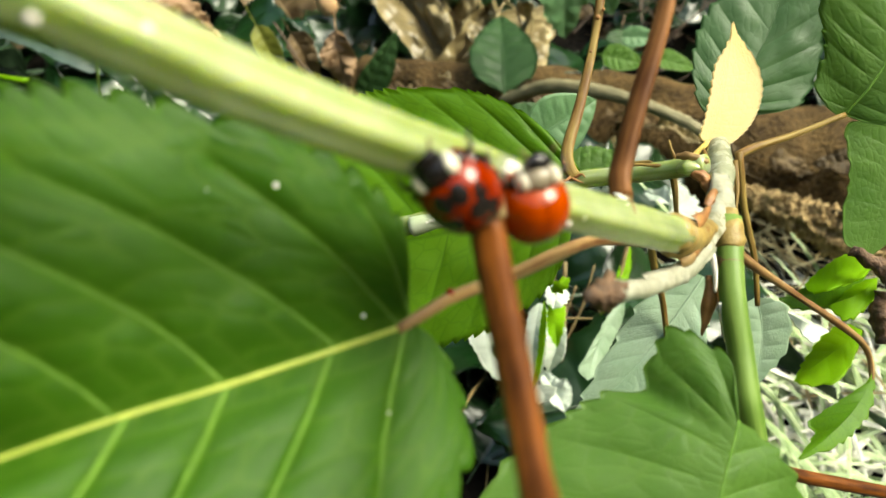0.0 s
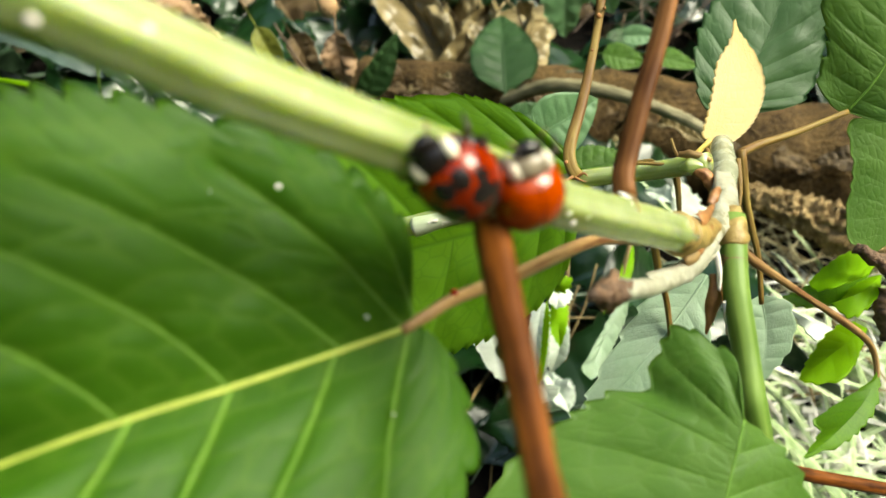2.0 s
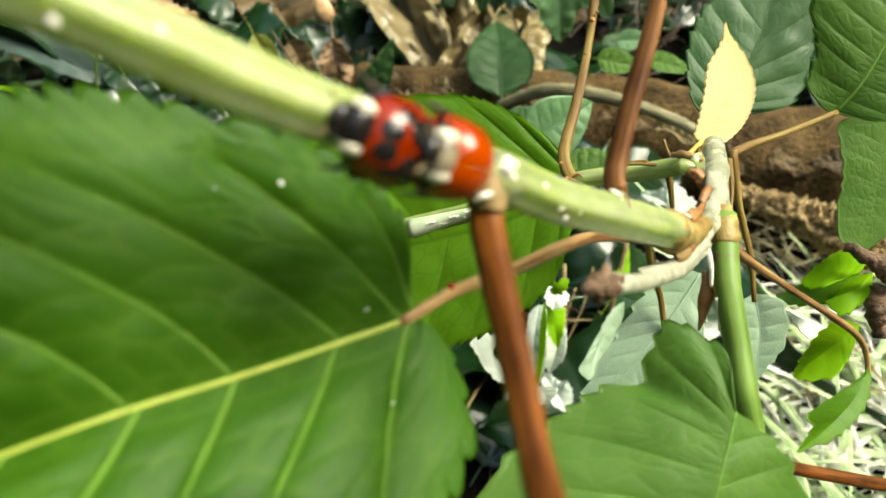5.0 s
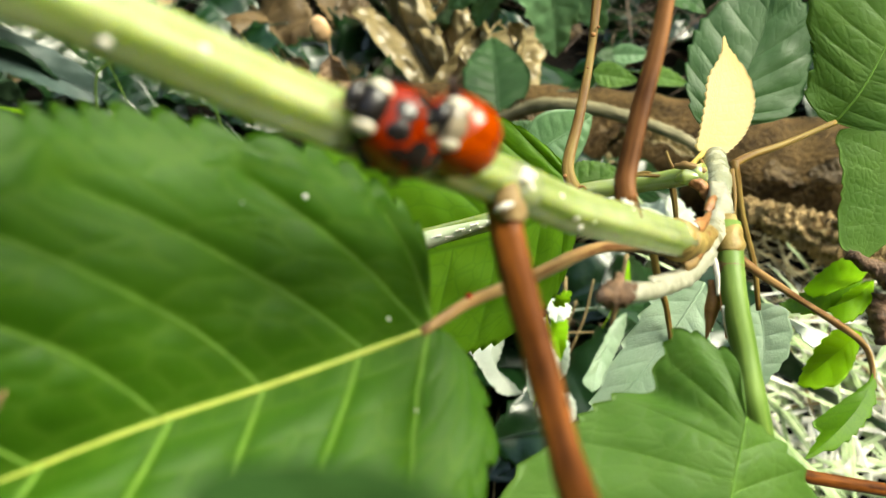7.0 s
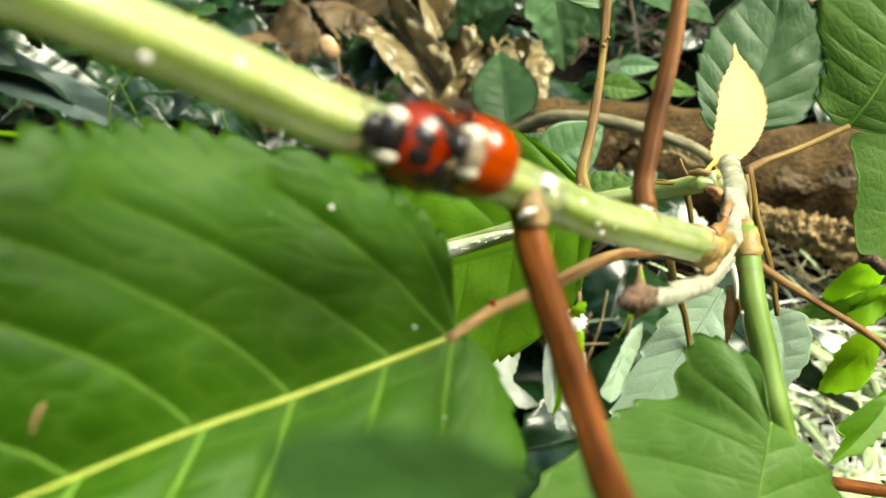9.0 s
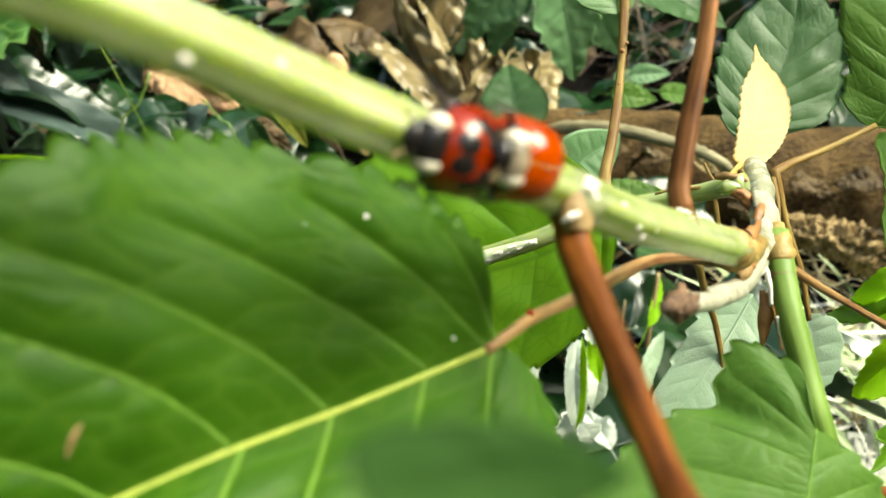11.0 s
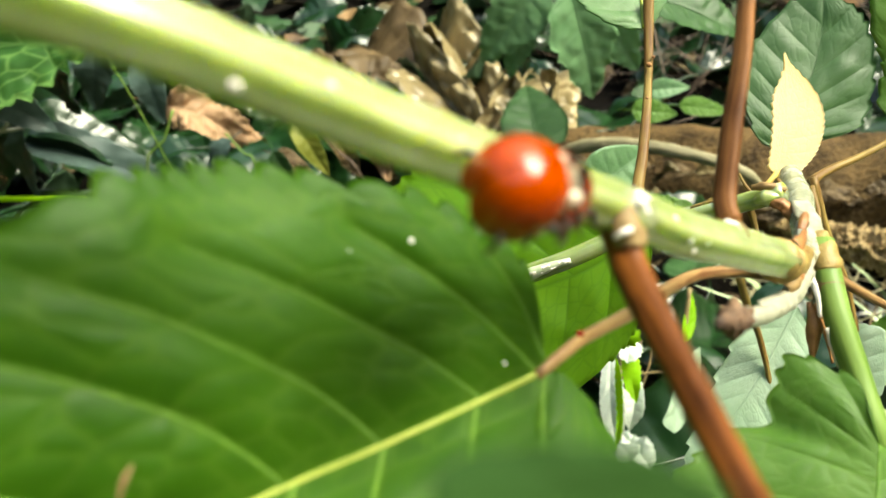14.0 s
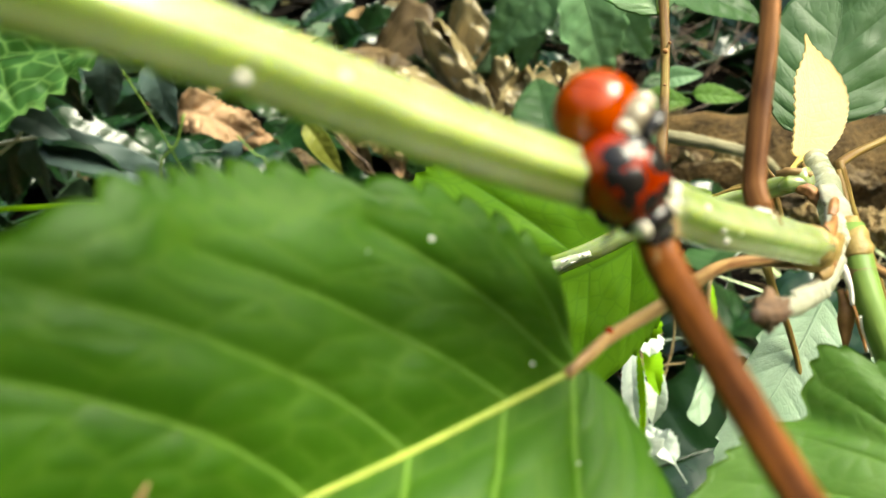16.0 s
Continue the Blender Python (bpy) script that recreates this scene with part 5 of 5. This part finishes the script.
leaf([(16.4, 139.7, 95.7), (12.4, 132.6, 92.3), (17.3, 126.8, 85.9), (21.1, 126.9, 83.3)],
    [(0, (16.4, 139.7, 95.7)), (0.1, (11.1, 137.6, 94.9)), (0.3, (7, 133.6, 94)), (0.55, (9.6, 129.4, 90)), (0.8, (14.7, 124.9, 85.7)), (1, (21.1, 126.9, 83.3))],
    [(0, (16.4, 139.7, 95.7)), (0.1, (16.2, 138.6, 91.4)), (0.3, (14.9, 134.2, 89.6)), (0.55, (13.9, 131.6, 88.1)), (0.8, (18, 129.7, 85)), (1, (21.1, 126.9, 83.3))], [LEAF_UNDER_SUNLIT, LEAF_UNDER_SUNLIT], "toothed leaf underside, sunlight put into its white colour", rib=0, parent=weed, veins=6, ns=60, nw=8, gap=2.4, tooth=0.7, pucker=0.35, seed=41)
leaf([(45, 133.2, 106.2), (40.1, 126.2, 103.5), (36.5, 119.7, 101.7), (34.5, 113, 100)],
    [(0, (45, 133.2, 106.2)), (0.15, (42, 130.7, 105.8)), (0.4, (37.9, 124.7, 104.1)), (0.65, (33.5, 116.7, 103)), (0.85, (32, 113.7, 102.5)), (1, (34.5, 113, 100))],
    [(0, (45, 133.2, 106.2)), (0.15, (45.1, 131.2, 102.4)), (0.4, (42, 125.2, 100.7)), (0.65, (38.9, 119.4, 99.4)), (0.85, (37, 115.2, 99.8)), (1, (34.5, 113, 100))], [LEAF_SILVER, LEAF_UNDER_SUNLIT], "pale leaf twisted along its length", rib=0, parent=weed, veins=6, ns=60, nw=8, gap=2.5, tooth=0.4, pucker=0.4, seed=42)
leaf([(25.7, 140.7, 97.5), (23.7, 129.9, 92.8), (23.9, 122.5, 85.9)],
    [(0, (25.7, 140.7, 97.5)), (0.1, (23.2, 138.9, 95.8)), (0.4, (21.2, 129.9, 93)), (0.8, (21.9, 123.1, 86.6)), (1, (23.9, 122.5, 85.9))],
    [(0, (25.7, 140.7, 97.5)), (0.1, (27.3, 138.9, 97.5)), (0.4, (26.9, 128.9, 95.6)), (0.8, (25.7, 123.7, 88.9)), (1, (23.9, 122.5, 85.9))], [LEAF_UNDER_SUNLIT, LEAF_UNDER_SUNLIT], "upright leaf underside, sunlight put into its white colour", rib=0, parent=weed, veins=6, ns=60, nw=8, gap=2.2, tooth=0.5, pucker=0.4, seed=43)
leaf([(32.1, 139.3, 92.8), (29.9, 131.3, 88.9), (28, 127.5, 85.3)],
    [(0, (32.1, 139.3, 92.8)), (0.2, (29.3, 137.8, 91.4)), (0.6, (26.7, 130.8, 88.6)), (1, (28, 127.5, 85.3))],
    [(0, (32.1, 139.3, 92.8)), (0.2, (32.7, 135.3, 92.6)), (0.6, (31.7, 128.8, 90.3)), (1, (28, 127.5, 85.3))], [LEAF_UNDER_SUNLIT, LEAF_UNDER_SUNLIT], "", rib=0, parent=weed, veins=6, ns=60, nw=8, gap=2.2, tooth=0.4, pucker=0.35, seed=44)
leaf([(26.4, 138.4, 100.6), (25.7, 127, 95.6), (22.2, 118.5, 88.4)],
    [(0, (26.4, 138.4, 100.6)), (0.3, (25.3, 133, 97.4)), (0.7, (23.9, 123.5, 92.6)), (1, (22.2, 118.5, 88.4))],
    [(0, (26.4, 138.4, 100.6)), (0.3, (26.8, 132.5, 98.7)), (0.7, (24.8, 121.5, 92.7)), (1, (22.2, 118.5, 88.4))], [LIME, LEAF_UNDER_SUNLIT], "bright green strip of a folded leaf", rib=0, parent=weed, veins=6, ns=60, nw=8, gap=2, tooth=0.4, pucker=0.1, seed=45)
leaf([(29.5, 135.2, 109.2), (28, 131.2, 109.3), (27.1, 128.6, 107)],
    [(0, (29.5, 135.2, 109.2)), (0.3, (25.9, 134.6, 108.9)), (0.7, (25.4, 130, 108.4)), (1, (27.1, 128.6, 107))],
    [(0, (29.5, 135.2, 109.2)), (0.3, (31.2, 132.4, 108.3)), (0.7, (29.6, 128.6, 108.6)), (1, (27.1, 128.6, 107))], [LEAF_UNDER_SUNLIT, LEAF_UNDER_SUNLIT], "", rib=0, parent=weed, veins=6, ns=60, nw=8, gap=2, tooth=0.6, pucker=0.3, seed=46)
leaf([(27.9, 134.1, 104.5), (28, 128.2, 102.8), (28.5, 123.7, 98.8)],
    [(0, (27.9, 134.1, 104.5)), (0.2, (26.6, 132.7, 103.3)), (0.6, (26.2, 126.7, 101.6)), (1, (28.5, 123.7, 98.8))],
    [(0, (27.9, 134.1, 104.5)), (0.2, (30.6, 132.3, 104.4)), (0.6, (29.8, 126.2, 102.7)), (1, (28.5, 123.7, 98.8))], [LIME, LEAF_UNDER_SUNLIT], "bright green strip of a folded leaf", rib=0, parent=weed, veins=6, ns=60, nw=8, gap=2, tooth=0.35, pucker=0.2, seed=47)
leaf([(25.9, 129.9, 78.1), (27.8, 125.9, 78.3), (26.1, 124.3, 76.9)],
    [(0, (25.9, 129.9, 78.1)), (0.3, (24.9, 127.4, 77.9)), (0.7, (24.8, 124.9, 77.6)), (1, (26.1, 124.3, 76.9))],
    [(0, (25.9, 129.9, 78.1)), (0.3, (30.7, 127.7, 79.9)), (0.7, (29.5, 124.7, 79.2)), (1, (26.1, 124.3, 76.9))], [LEAF_UNDER_SUNLIT, LEAF_UNDER_SUNLIT], "", rib=0, parent=weed, veins=6, ns=60, nw=8, gap=2, tooth=0.4, pucker=0.3, seed=48)
leaf([(26.2, 129.5, 111.6), (27.7, 129, 114.5), (30.1, 130.5, 115.6)],
    [(0, (26.2, 129.5, 111.6)), (0.4, (26.2, 130, 113.8)), (0.8, (28.5, 130.3, 115.6)), (1, (30.1, 130.5, 115.6))],
    [(0, (26.2, 129.5, 111.6)), (0.4, (28.4, 127.7, 113.4)), (0.8, (29.7, 128.3, 115.5)), (1, (30.1, 130.5, 115.6))], [LIME, LEAF_UNDER_SUNLIT], "", rib=0, parent=weed, veins=6, ns=60, nw=8, gap=2, tooth=0.8, pucker=0.2, seed=49)
for a_, b_, up, wide, m in (((37.2, 137.6, 56.9), (31.6, 155.6, 58.8), (0, -0.6, 0.8), 0.8, "pale"), ((53.5, 171.4, 72.6), (64.9, 194.0, 78.7), (0.3, -0.5, 0.6), 0.35, "lime"), ((77.4, 205.9, 79.3), (93.7, 222.7, 79.7), (0, -0.6, 0.8), 1.2, "pale"), ((77.4, 207.7, 81.6), (70.0, 219.4, 82.0), (0, -0.6, 0.8), 1.0, "pale")):
    ob = put(m, a_, b_, up, wide)
    ob.name, ob.parent = "leaf", weed
    for key in ("label", "category", "group"):
        if key in ob:
            del ob[key]


for a_, b_, up in (((22.2, 145.0, 26.0), (36.8, 150.0, 34.0), (0.1, -0.5, 0.8)), ((14.3, 146.2, 18.0), (28.9, 167.4, 24.0), (-0.3, -0.5, 0.8)), ((38.6, 136.6, 26.0), (33.1, 165.6, 20.0), (0.2, -0.7, 0.7)), ((61.0, 198.9, 16.0), (77.5, 208.4, 22.0), (0, -0.7, 0.7)),
                   ((25.6, 191.4, 8.0), (40.3, 210.0, 14.0), (0, -0.6, 0.8)), ((58.3, 220.4, 10.0), (42.0, 227.8, 16.0), (0.2, -0.6, 0.8)), ((76.8, 232.1, 12.0), (94.7, 249.8, 16.0), (0, -0.6, 0.8)), ((65.8, 165.4, 14.0), (53.0, 177.5, 18.0), (0.3, -0.6, 0.8))):
    put("ivy", a_, b_, up)


def litter():
    rnd = random.Random(4)
    keys = ["ivy"] * 9 + ["ivy_long"] * 6 + ["green"] * 2 + ["dry"] + ["dry_flat"] * 2 + ["gold"]
    spots = []
    for k in range(440):
        y = 120 + 590 * rnd.random() ** 0.8
        x = rnd.uniform(-0.78, 0.8) * (y + 130)
        key = rnd.choice(keys[:16] if x < -40 and rnd.random() < 0.85 else keys)
        z = rnd.uniform(14, 48) if key[:3] in ("ivy", "gre") else rnd.uniform(8, 18)
        if (x > 95 and y < 250) or abs(y - 330 + 0.35 * (x - 100)) < 45 and x > -120:
            continue
        w = rnd.uniform(0, 2 * math.pi)
        le = FORMS[key][2] * (rnd.uniform(0.9, 1.7) if key[:3] == "ivy" else rnd.uniform(0.6, 1.15))
        spots.append((y, key, (x, y, z), (x + le * math.cos(w), y + le * math.sin(w), z + le * rnd.uniform(-0.5, 0.3)), (rnd.uniform(-0.8, 0.8), rnd.uniform(-0.9, 0.7), 0.7), rnd.uniform(0.8, 1.15)))
    spots.sort()
    far, ivy = bmesh.new(), 0
    for y, key, b, t, up, wide in spots:
        if key[:3] in ("ivy", "gre") and 100 < b[0] < 225 and 225 < b[1] < 290:
            continue
        ivy += key[:3] == "ivy"
        ob = put(key, b, t, up, wide)
        if key[:3] == "ivy" and ivy > 240:
            n0 = len(far.verts)
            far.from_mesh(ob.data)
            far.verts.ensure_lookup_table()
            bmesh.ops.transform(far, matrix=ob.matrix_world, verts=far.verts[n0:])
            for o in list(ob.children) + [ob]:
                bpy.data.objects.remove(o)
    tagged(part("ivy_cover", far, [IVY, IVY_UNDER]), "dark glossy ivy leaves covering the ground", "ivy", kind="stuff")


litter()


def cover():
    """Leaf litter that runs on all round, too far off to count."""
    rnd, verts, faces = random.Random(12), [], []
    for k in range(9000):
        w, r = rnd.uniform(0, 2 * math.pi), 100 + 1900 * rnd.random() ** 0.7
        p = Vector((r * math.cos(w), 200 + r * math.sin(w), rnd.uniform(4, 32)))
        if 90 < p.y < 620 and abs(p.x) < 0.8 * (p.y + 130):
            continue
        if abs(p.x) < 60 and abs(p.y) < 60:
            continue
        a, le, wi = rnd.uniform(0, 2 * math.pi), rnd.uniform(25, 60), rnd.uniform(9, 20)
        d, e = Vector((math.cos(a), math.sin(a), rnd.uniform(-0.3, 0.3))), Vector((-math.sin(a), math.cos(a), rnd.uniform(-0.4, 0.4)))
        n0 = len(verts)
        for s, h in ((0, 0.05), (0.3, 0.9), (0.6, 0.8), (1, 0.02)):
            c = p + d * le * s - Vector((0, 0, 7 * s * s))
            for q in (-h, 0, h):
                verts.append((c + e * wi * q + Vector((0, 0, 4 * abs(q)))) * MM)
        for k2 in range(3):
            for j in range(2):
                b = n0 + k2 * 3 + j
                faces.append((b, b + 1, b + 4, b + 3))
    me = bpy.data.meshes.new("leaf_litter")
    me.from_pydata(verts, [], faces)
    me.materials.append(LITTER)
    tagged(new("leaf_litter", me), "green and brown leaf litter over the ground", "leaf litter", kind="stuff")


cover()


# ---- straw, grass and dry stalks ----
def blades(name, mat, count, box, length, width, seed, label, rise=0.3, base=0):
    rnd, verts, faces = random.Random(seed), [], []
    (x0, x1), (y0, y1) = box
    for i in range(count):
        p = Vector((rnd.uniform(x0, x1), rnd.uniform(y0, y1), base + rnd.uniform(0, 14)))
        w = rnd.uniform(0, 2 * math.pi)
        le, r = length * rnd.uniform(0.5, 1.3), width * rnd.uniform(0.6, 1.2)
        d = Vector((math.cos(w), math.sin(w), rnd.uniform(-0.1, rise * 2)))
        side = Vector((-math.sin(w), math.cos(w), rnd.uniform(-0.3, 0.3))) * r
        sag, n0 = rnd.uniform(0.1, 0.5), len(verts)
        for k in range(6):
            s = k / 5
            c = p + d * le * s - Vector((0, 0, sag * le * s * s))
            c.z = max(c.z, base + 1 + rnd.random())
            f = 1 - 0.85 * s ** 2
            for q in (c - side * f, c + Vector((0, 0, r * 0.5 * f)), c + side * f):
                verts.append(q * MM)
        for k in range(5):
            for j in range(2):
                a = n0 + k * 3 + j
                faces.append((a, a + 1, a + 4, a + 3))
    me = bpy.data.meshes.new(name)
    me.from_pydata(verts, [], faces)
    me.materials.append(mat)
    return tagged(new(name, me), label, name.replace("_", " "), kind="stuff")


blades("straw", STRAW_SUNLIT, 800, ((118, 340), (80, 245)), 50, 1.2, 3, "dry straw on the ground, sunlight put into its pale colour", 0.25)
blades("grass", GRASS_SUNLIT, 700, ((112, 340), (70, 240)), 55, 1.5, 5, "grass blades on the ground, sunlight put into their pale colour", 0.45)
blades("dead_stalks", CREEPER, 150, ((105, 230), (225, 300)), 45, 0.9, 17, "tangle of grey dead stalks beside the log", 0.4)
blades("dry_stalks", TWIG, 34, ((20, 200), (170, 300)), 70, 0.9, 7, "thin dry stalks on the ground", 0.4)
blades("twigs", TWIG_RED, 200, ((90, 330), (520, 800)), 80, 0.8, 9, "heap of thin dry twigs", 0.7)
blades("twigs", TWIG_RED, 70, ((115, 215), (430, 600)), 75, 0.75, 19, "tangle of thin reddish dead twigs behind the log", 0.5, 26)


# ---- ladybirds ----
def dome(bm, half, sx, sy, sz, gap=0.03, n=22):
    """Half a wing-case dome: half is -1 or 1; origin on its base, head end at +y."""
    rows = []
    for i in range(n + 1):
        a = math.pi * i / n
        row = []
        for k in range(13):
            b = 2.3 * k / 12
            y = sy * math.cos(a)
            w = math.sin(a) ** 0.72
            x, z = sx * w * math.sin(b) ** 0.9, sz * w ** 0.9 * abs(math.cos(b)) ** 0.8 * (1 if b < math.pi / 2 else -0.6)
            y *= 1 + (0.06 if y < 0 else 0)
            row.append(bm.verts.new(((x + gap) * half * MM, y * MM, z * MM)))
        rows.append(row)
    for r0, r1 in zip(rows, rows[1:]):
        for k in range(12):
            q = (r0[k], r0[k + 1], r1[k + 1], r1[k])
            bm.faces.new(q if half < 0 else q[::-1])
    bmesh.ops.remove_doubles(bm, verts=bm.verts, dist=1e-8)
    bmesh.ops.recalc_face_normals(bm, faces=bm.faces)
    return bm


def on_dome(x, y, sx, sy, sz, lift):
    c = y / sy / (1.06 if y < 0 else 1.0)
    w = max(1 - c * c, 0.01) ** 0.36
    sn = min(1, abs(x) / (sx * w)) ** (1 / 0.9)
    return Vector((x, y, sz * w ** 0.9 * max(1 - sn * sn, 0) ** 0.4 + lift))


def patch(x, y, r, dims, lift=0.035, n=14, oval=1.0):
    """A round spot that hugs the dome."""
    bm = bmesh.new()
    rings = []
    for j in range(4):
        q = r * (j / 3)
        rings.append([bm.verts.new(on_dome(x + q * math.cos(2 * math.pi * k / n), y + oval * q * math.sin(2 * math.pi * k / n), *dims, lift if j < 3 else -0.03) * MM) for k in range(n)] if j else
                     [bm.verts.new(on_dome(x, y, *dims, lift) * MM)])
    for k in range(n):
        bm.faces.new((rings[0][0], rings[1][k], rings[1][(k + 1) % n]))
        for a, b in zip(rings[1:], rings[2:]):
            bm.faces.new((a[k], b[k], b[(k + 1) % n], a[(k + 1) % n]))
    bmesh.ops.recalc_face_normals(bm, faces=bm.faces)
    return bm


def blob(c, r, seg=18):
    bm = bmesh.new()
    g = bmesh.ops.create_uvsphere(bm, u_segments=seg, v_segments=seg // 2 + 1, radius=1)
    for v in g["verts"]:
        v.co = Vector((v.co.x * r[0] + c[0], v.co.y * r[1] + c[1], v.co.z * r[2] + c[2])) * MM
    return bm


def ladybird(label, mat, width, length, height, spots, shield):
    bird = thing("ladybird", label, "ladybird", group="mating ladybirds")
    dims = (width / 2, length / 2, height)
    for half in (-1, 1):
        case = part("wing_case", dome(bmesh.new(), half, *dims), mat, bird)
        for x, y, r in spots:
            part("spot", patch(half * x, y, r, dims), BLACK, case)
    part("belly", blob((0, 0, 0), (dims[0] * 0.9, dims[1] * 0.92, 0.45)), BLACK, bird)
    f = length / 2
    part("thorax", blob((0, f - 0.25, 0.25), (dims[0] * 0.8, 0.65, 0.62)), BLACK, bird)
    pw = width * 0.3
    pron = part("pronotum", blob((0, f + 0.12, 0.55), (pw, 0.75, 0.75)), shield, bird, "dark shield with white cheeks")
    for half in (-1, 1):
        part("cheek", blob((half * pw * 0.72, f + 0.12, 0.56), (pw * 0.33, 0.54, 0.64)), WHITE, pron)
    head = part("head", blob((0, f + 0.95, 0.3), (0.75, 0.5, 0.45)), BLACK, bird)
    for half in (-1, 1):
        part("eye", blob((half * 0.6, f + 1.02, 0.4), (0.2, 0.24, 0.22), 10), BLACK, head)
        part("antenna", tube(bmesh.new(), [(half * 0.45, f + 1.2, 0.3), (half * 0.75, f + 1.6, 0.35), (half * 0.95, f + 1.85, 0.25)], [0.05, 0.045, 0.09], sides=6), TWIG, head)
        for y, sw in ((f * 0.7, 0.7), (0.1, 0.1), (-f * 0.55, -0.6)):
            x = dims[0] * 0.72
            part("leg", tube(bmesh.new(), [(half * x, y, -0.1), (half * (x + 0.5), y + sw * 0.4, -0.1), (half * (x + 0.65), y + sw * 0.7, -0.6), (half * (x + 0.75), y + sw * 1.0, -0.8)], [0.2, 0.16, 0.11, 0.06], sides=8), LEG, bird)
    return bird


red_bird = ladybird("red ladybird with black spots and white cheeks", RED, 3.95, 4.3, 2.25, ((0.5, 1.4, 0.58), (0.85, 0.1, 0.76), (1.5, 0.85, 0.68), (0.7, -1.2, 0.74), (1.45, -0.55, 0.64)), BLACK)
orange_bird = ladybird("glossy plain orange ladybird mounted on the other", ORANGE, 3.85, 3.7, 2.4, (), TAN_SHIELD)


def motions():
    walk(near_leaf, [(t, pose(x * MM, y * MM, z * MM)) for t, x, y, z in NOD])
    x, y, z = Vector(SWAY) * MM
    walk(leaf_back, [(t, pose(x, y, z, 0, -0.79 * a, 0.62 * a)) for t, a in SWING])
    walk(red_bird, [
        (0, pose(0.00188, 0.03246, 0.20841, 105.1, -37.2, 5.7)),
        (1, pose(0.00182, 0.03220, 0.20900, 105.4, -36.5, 5.2)),
        (2, pose(0.00161, 0.03196, 0.20942, 100.7, -38.1, 12.9)),
        (2.5, pose(0.00149, 0.03186, 0.20978, 83.0, -39.1, 40.8)),
        (3, pose(0.00079, 0.03134, 0.21067, 71.7, -39.7, 60.0)),
        (3.5, pose(-0.00020, 0.03049, 0.21147, 77.1, -55.9, 55.9)),
        (4, pose(-0.00102, 0.02983, 0.21174, 80.4, -57.3, 52.0)),
        (6.5, pose(-0.00178, 0.02916, 0.21402, 74.0, -38.9, 56.6)),
        (7, pose(-0.00211, 0.02924, 0.21386, 74.6, -40.0, 56.1)),
        (8, pose(-0.00189, 0.02937, 0.21364, 76.3, -50.3, 55.9)),
        (9, pose(-0.00238, 0.02882, 0.21377, 77.8, -53.2, 55.4)),
        (11.5, pose(-0.00254, 0.02867, 0.21377, 85.0, -57.3, 49.0)),
        (12, pose(-0.00353, 0.02799, 0.21485, 81.3, -39.0, 51.2)),
        (12.5, pose(-0.00312, 0.02859, 0.21501, 80.5, -35.0, 52.6)),
        (13, pose(-0.00261, 0.02863, 0.21392, 73.4, 5.2, 41.1)),
        (13.5, pose(-0.00223, 0.02865, 0.21337, 28.7, 29.5, 6.2)),
        (14, pose(-0.00110, 0.02894, 0.21207, -21.7, 16.2, -36.1)),
        (14.5, pose(-0.00007, 0.02991, 0.21092, -38.6, 19.6, -56.5)),
        (15, pose(0.00059, 0.03111, 0.21089, -62.7, 22.7, -104.2)),
        (15.5, pose(0.00086, 0.03145, 0.21096, -60.6, 14.4, -129.7)),
        (16, pose(0.00152, 0.03197, 0.21053, -55.4, 11.7, -145.8))])
    walk(orange_bird, [
        (0, pose(0.00570, 0.03407, 0.20655, 95.2, -2.5, 20.4)),
        (1, pose(0.00555, 0.03397, 0.20702, 95.6, -1.8, 20.1)),
        (2, pose(0.00500, 0.03356, 0.20776, 99.0, -8.2, 24.0)),
        (2.5, pose(0.00437, 0.03310, 0.20848, 103.0, -24.1, 38.5)),
        (3, pose(0.00334, 0.03237, 0.20973, 95.4, -41.6, 60.8)),
        (3.5, pose(0.00216, 0.03156, 0.21103, 94.4, -57.6, 64.5)),
        (4, pose(0.00167, 0.03086, 0.21082, 94.0, -59.5, 65.1)),
        (6.5, pose(0.00050, 0.02992, 0.21285, 95.3, -44.1, 61.4)),
        (7, pose(0.00038, 0.03045, 0.21305, 95.6, -46.2, 61.3)),
        (8, pose(0.00047, 0.03055, 0.21300, 94.8, -52.0, 63.4)),
        (9, pose(0.00003, 0.02967, 0.21273, 96.1, -54.1, 62.8)),
        (11.5, pose(-0.00018, 0.02943, 0.21281, 102.4, -58.7, 57.0)),
        (12, pose(-0.00120, 0.02875, 0.21400, 103.2, -44.6, 55.0)),
        (12.5, pose(-0.00074, 0.02915, 0.21373, 104.2, -40.9, 53.8)),
        (13, pose(-0.00106, 0.02892, 0.21123, 97.0, 13.5, 30.0)),
        (13.5, pose(-0.00263, 0.02800, 0.21113, 54.2, 43.7, -6.5)),
        (14, pose(-0.00254, 0.02580, 0.21425, -20.9, 37.4, -73.5)),
        (14.5, pose(-0.00108, 0.02667, 0.21316, -32.3, 33.7, -86.8)),
        (15, pose(-0.00031, 0.02716, 0.21392, -36.0, 33.0, -113.0)),
        (15.5, pose(-0.00043, 0.02736, 0.21448, -33.0, 35.0, -125.0)),
        (16, pose(0.00108, 0.03413, 0.21251, 4.0, 25.0, -131.0))])


motions()
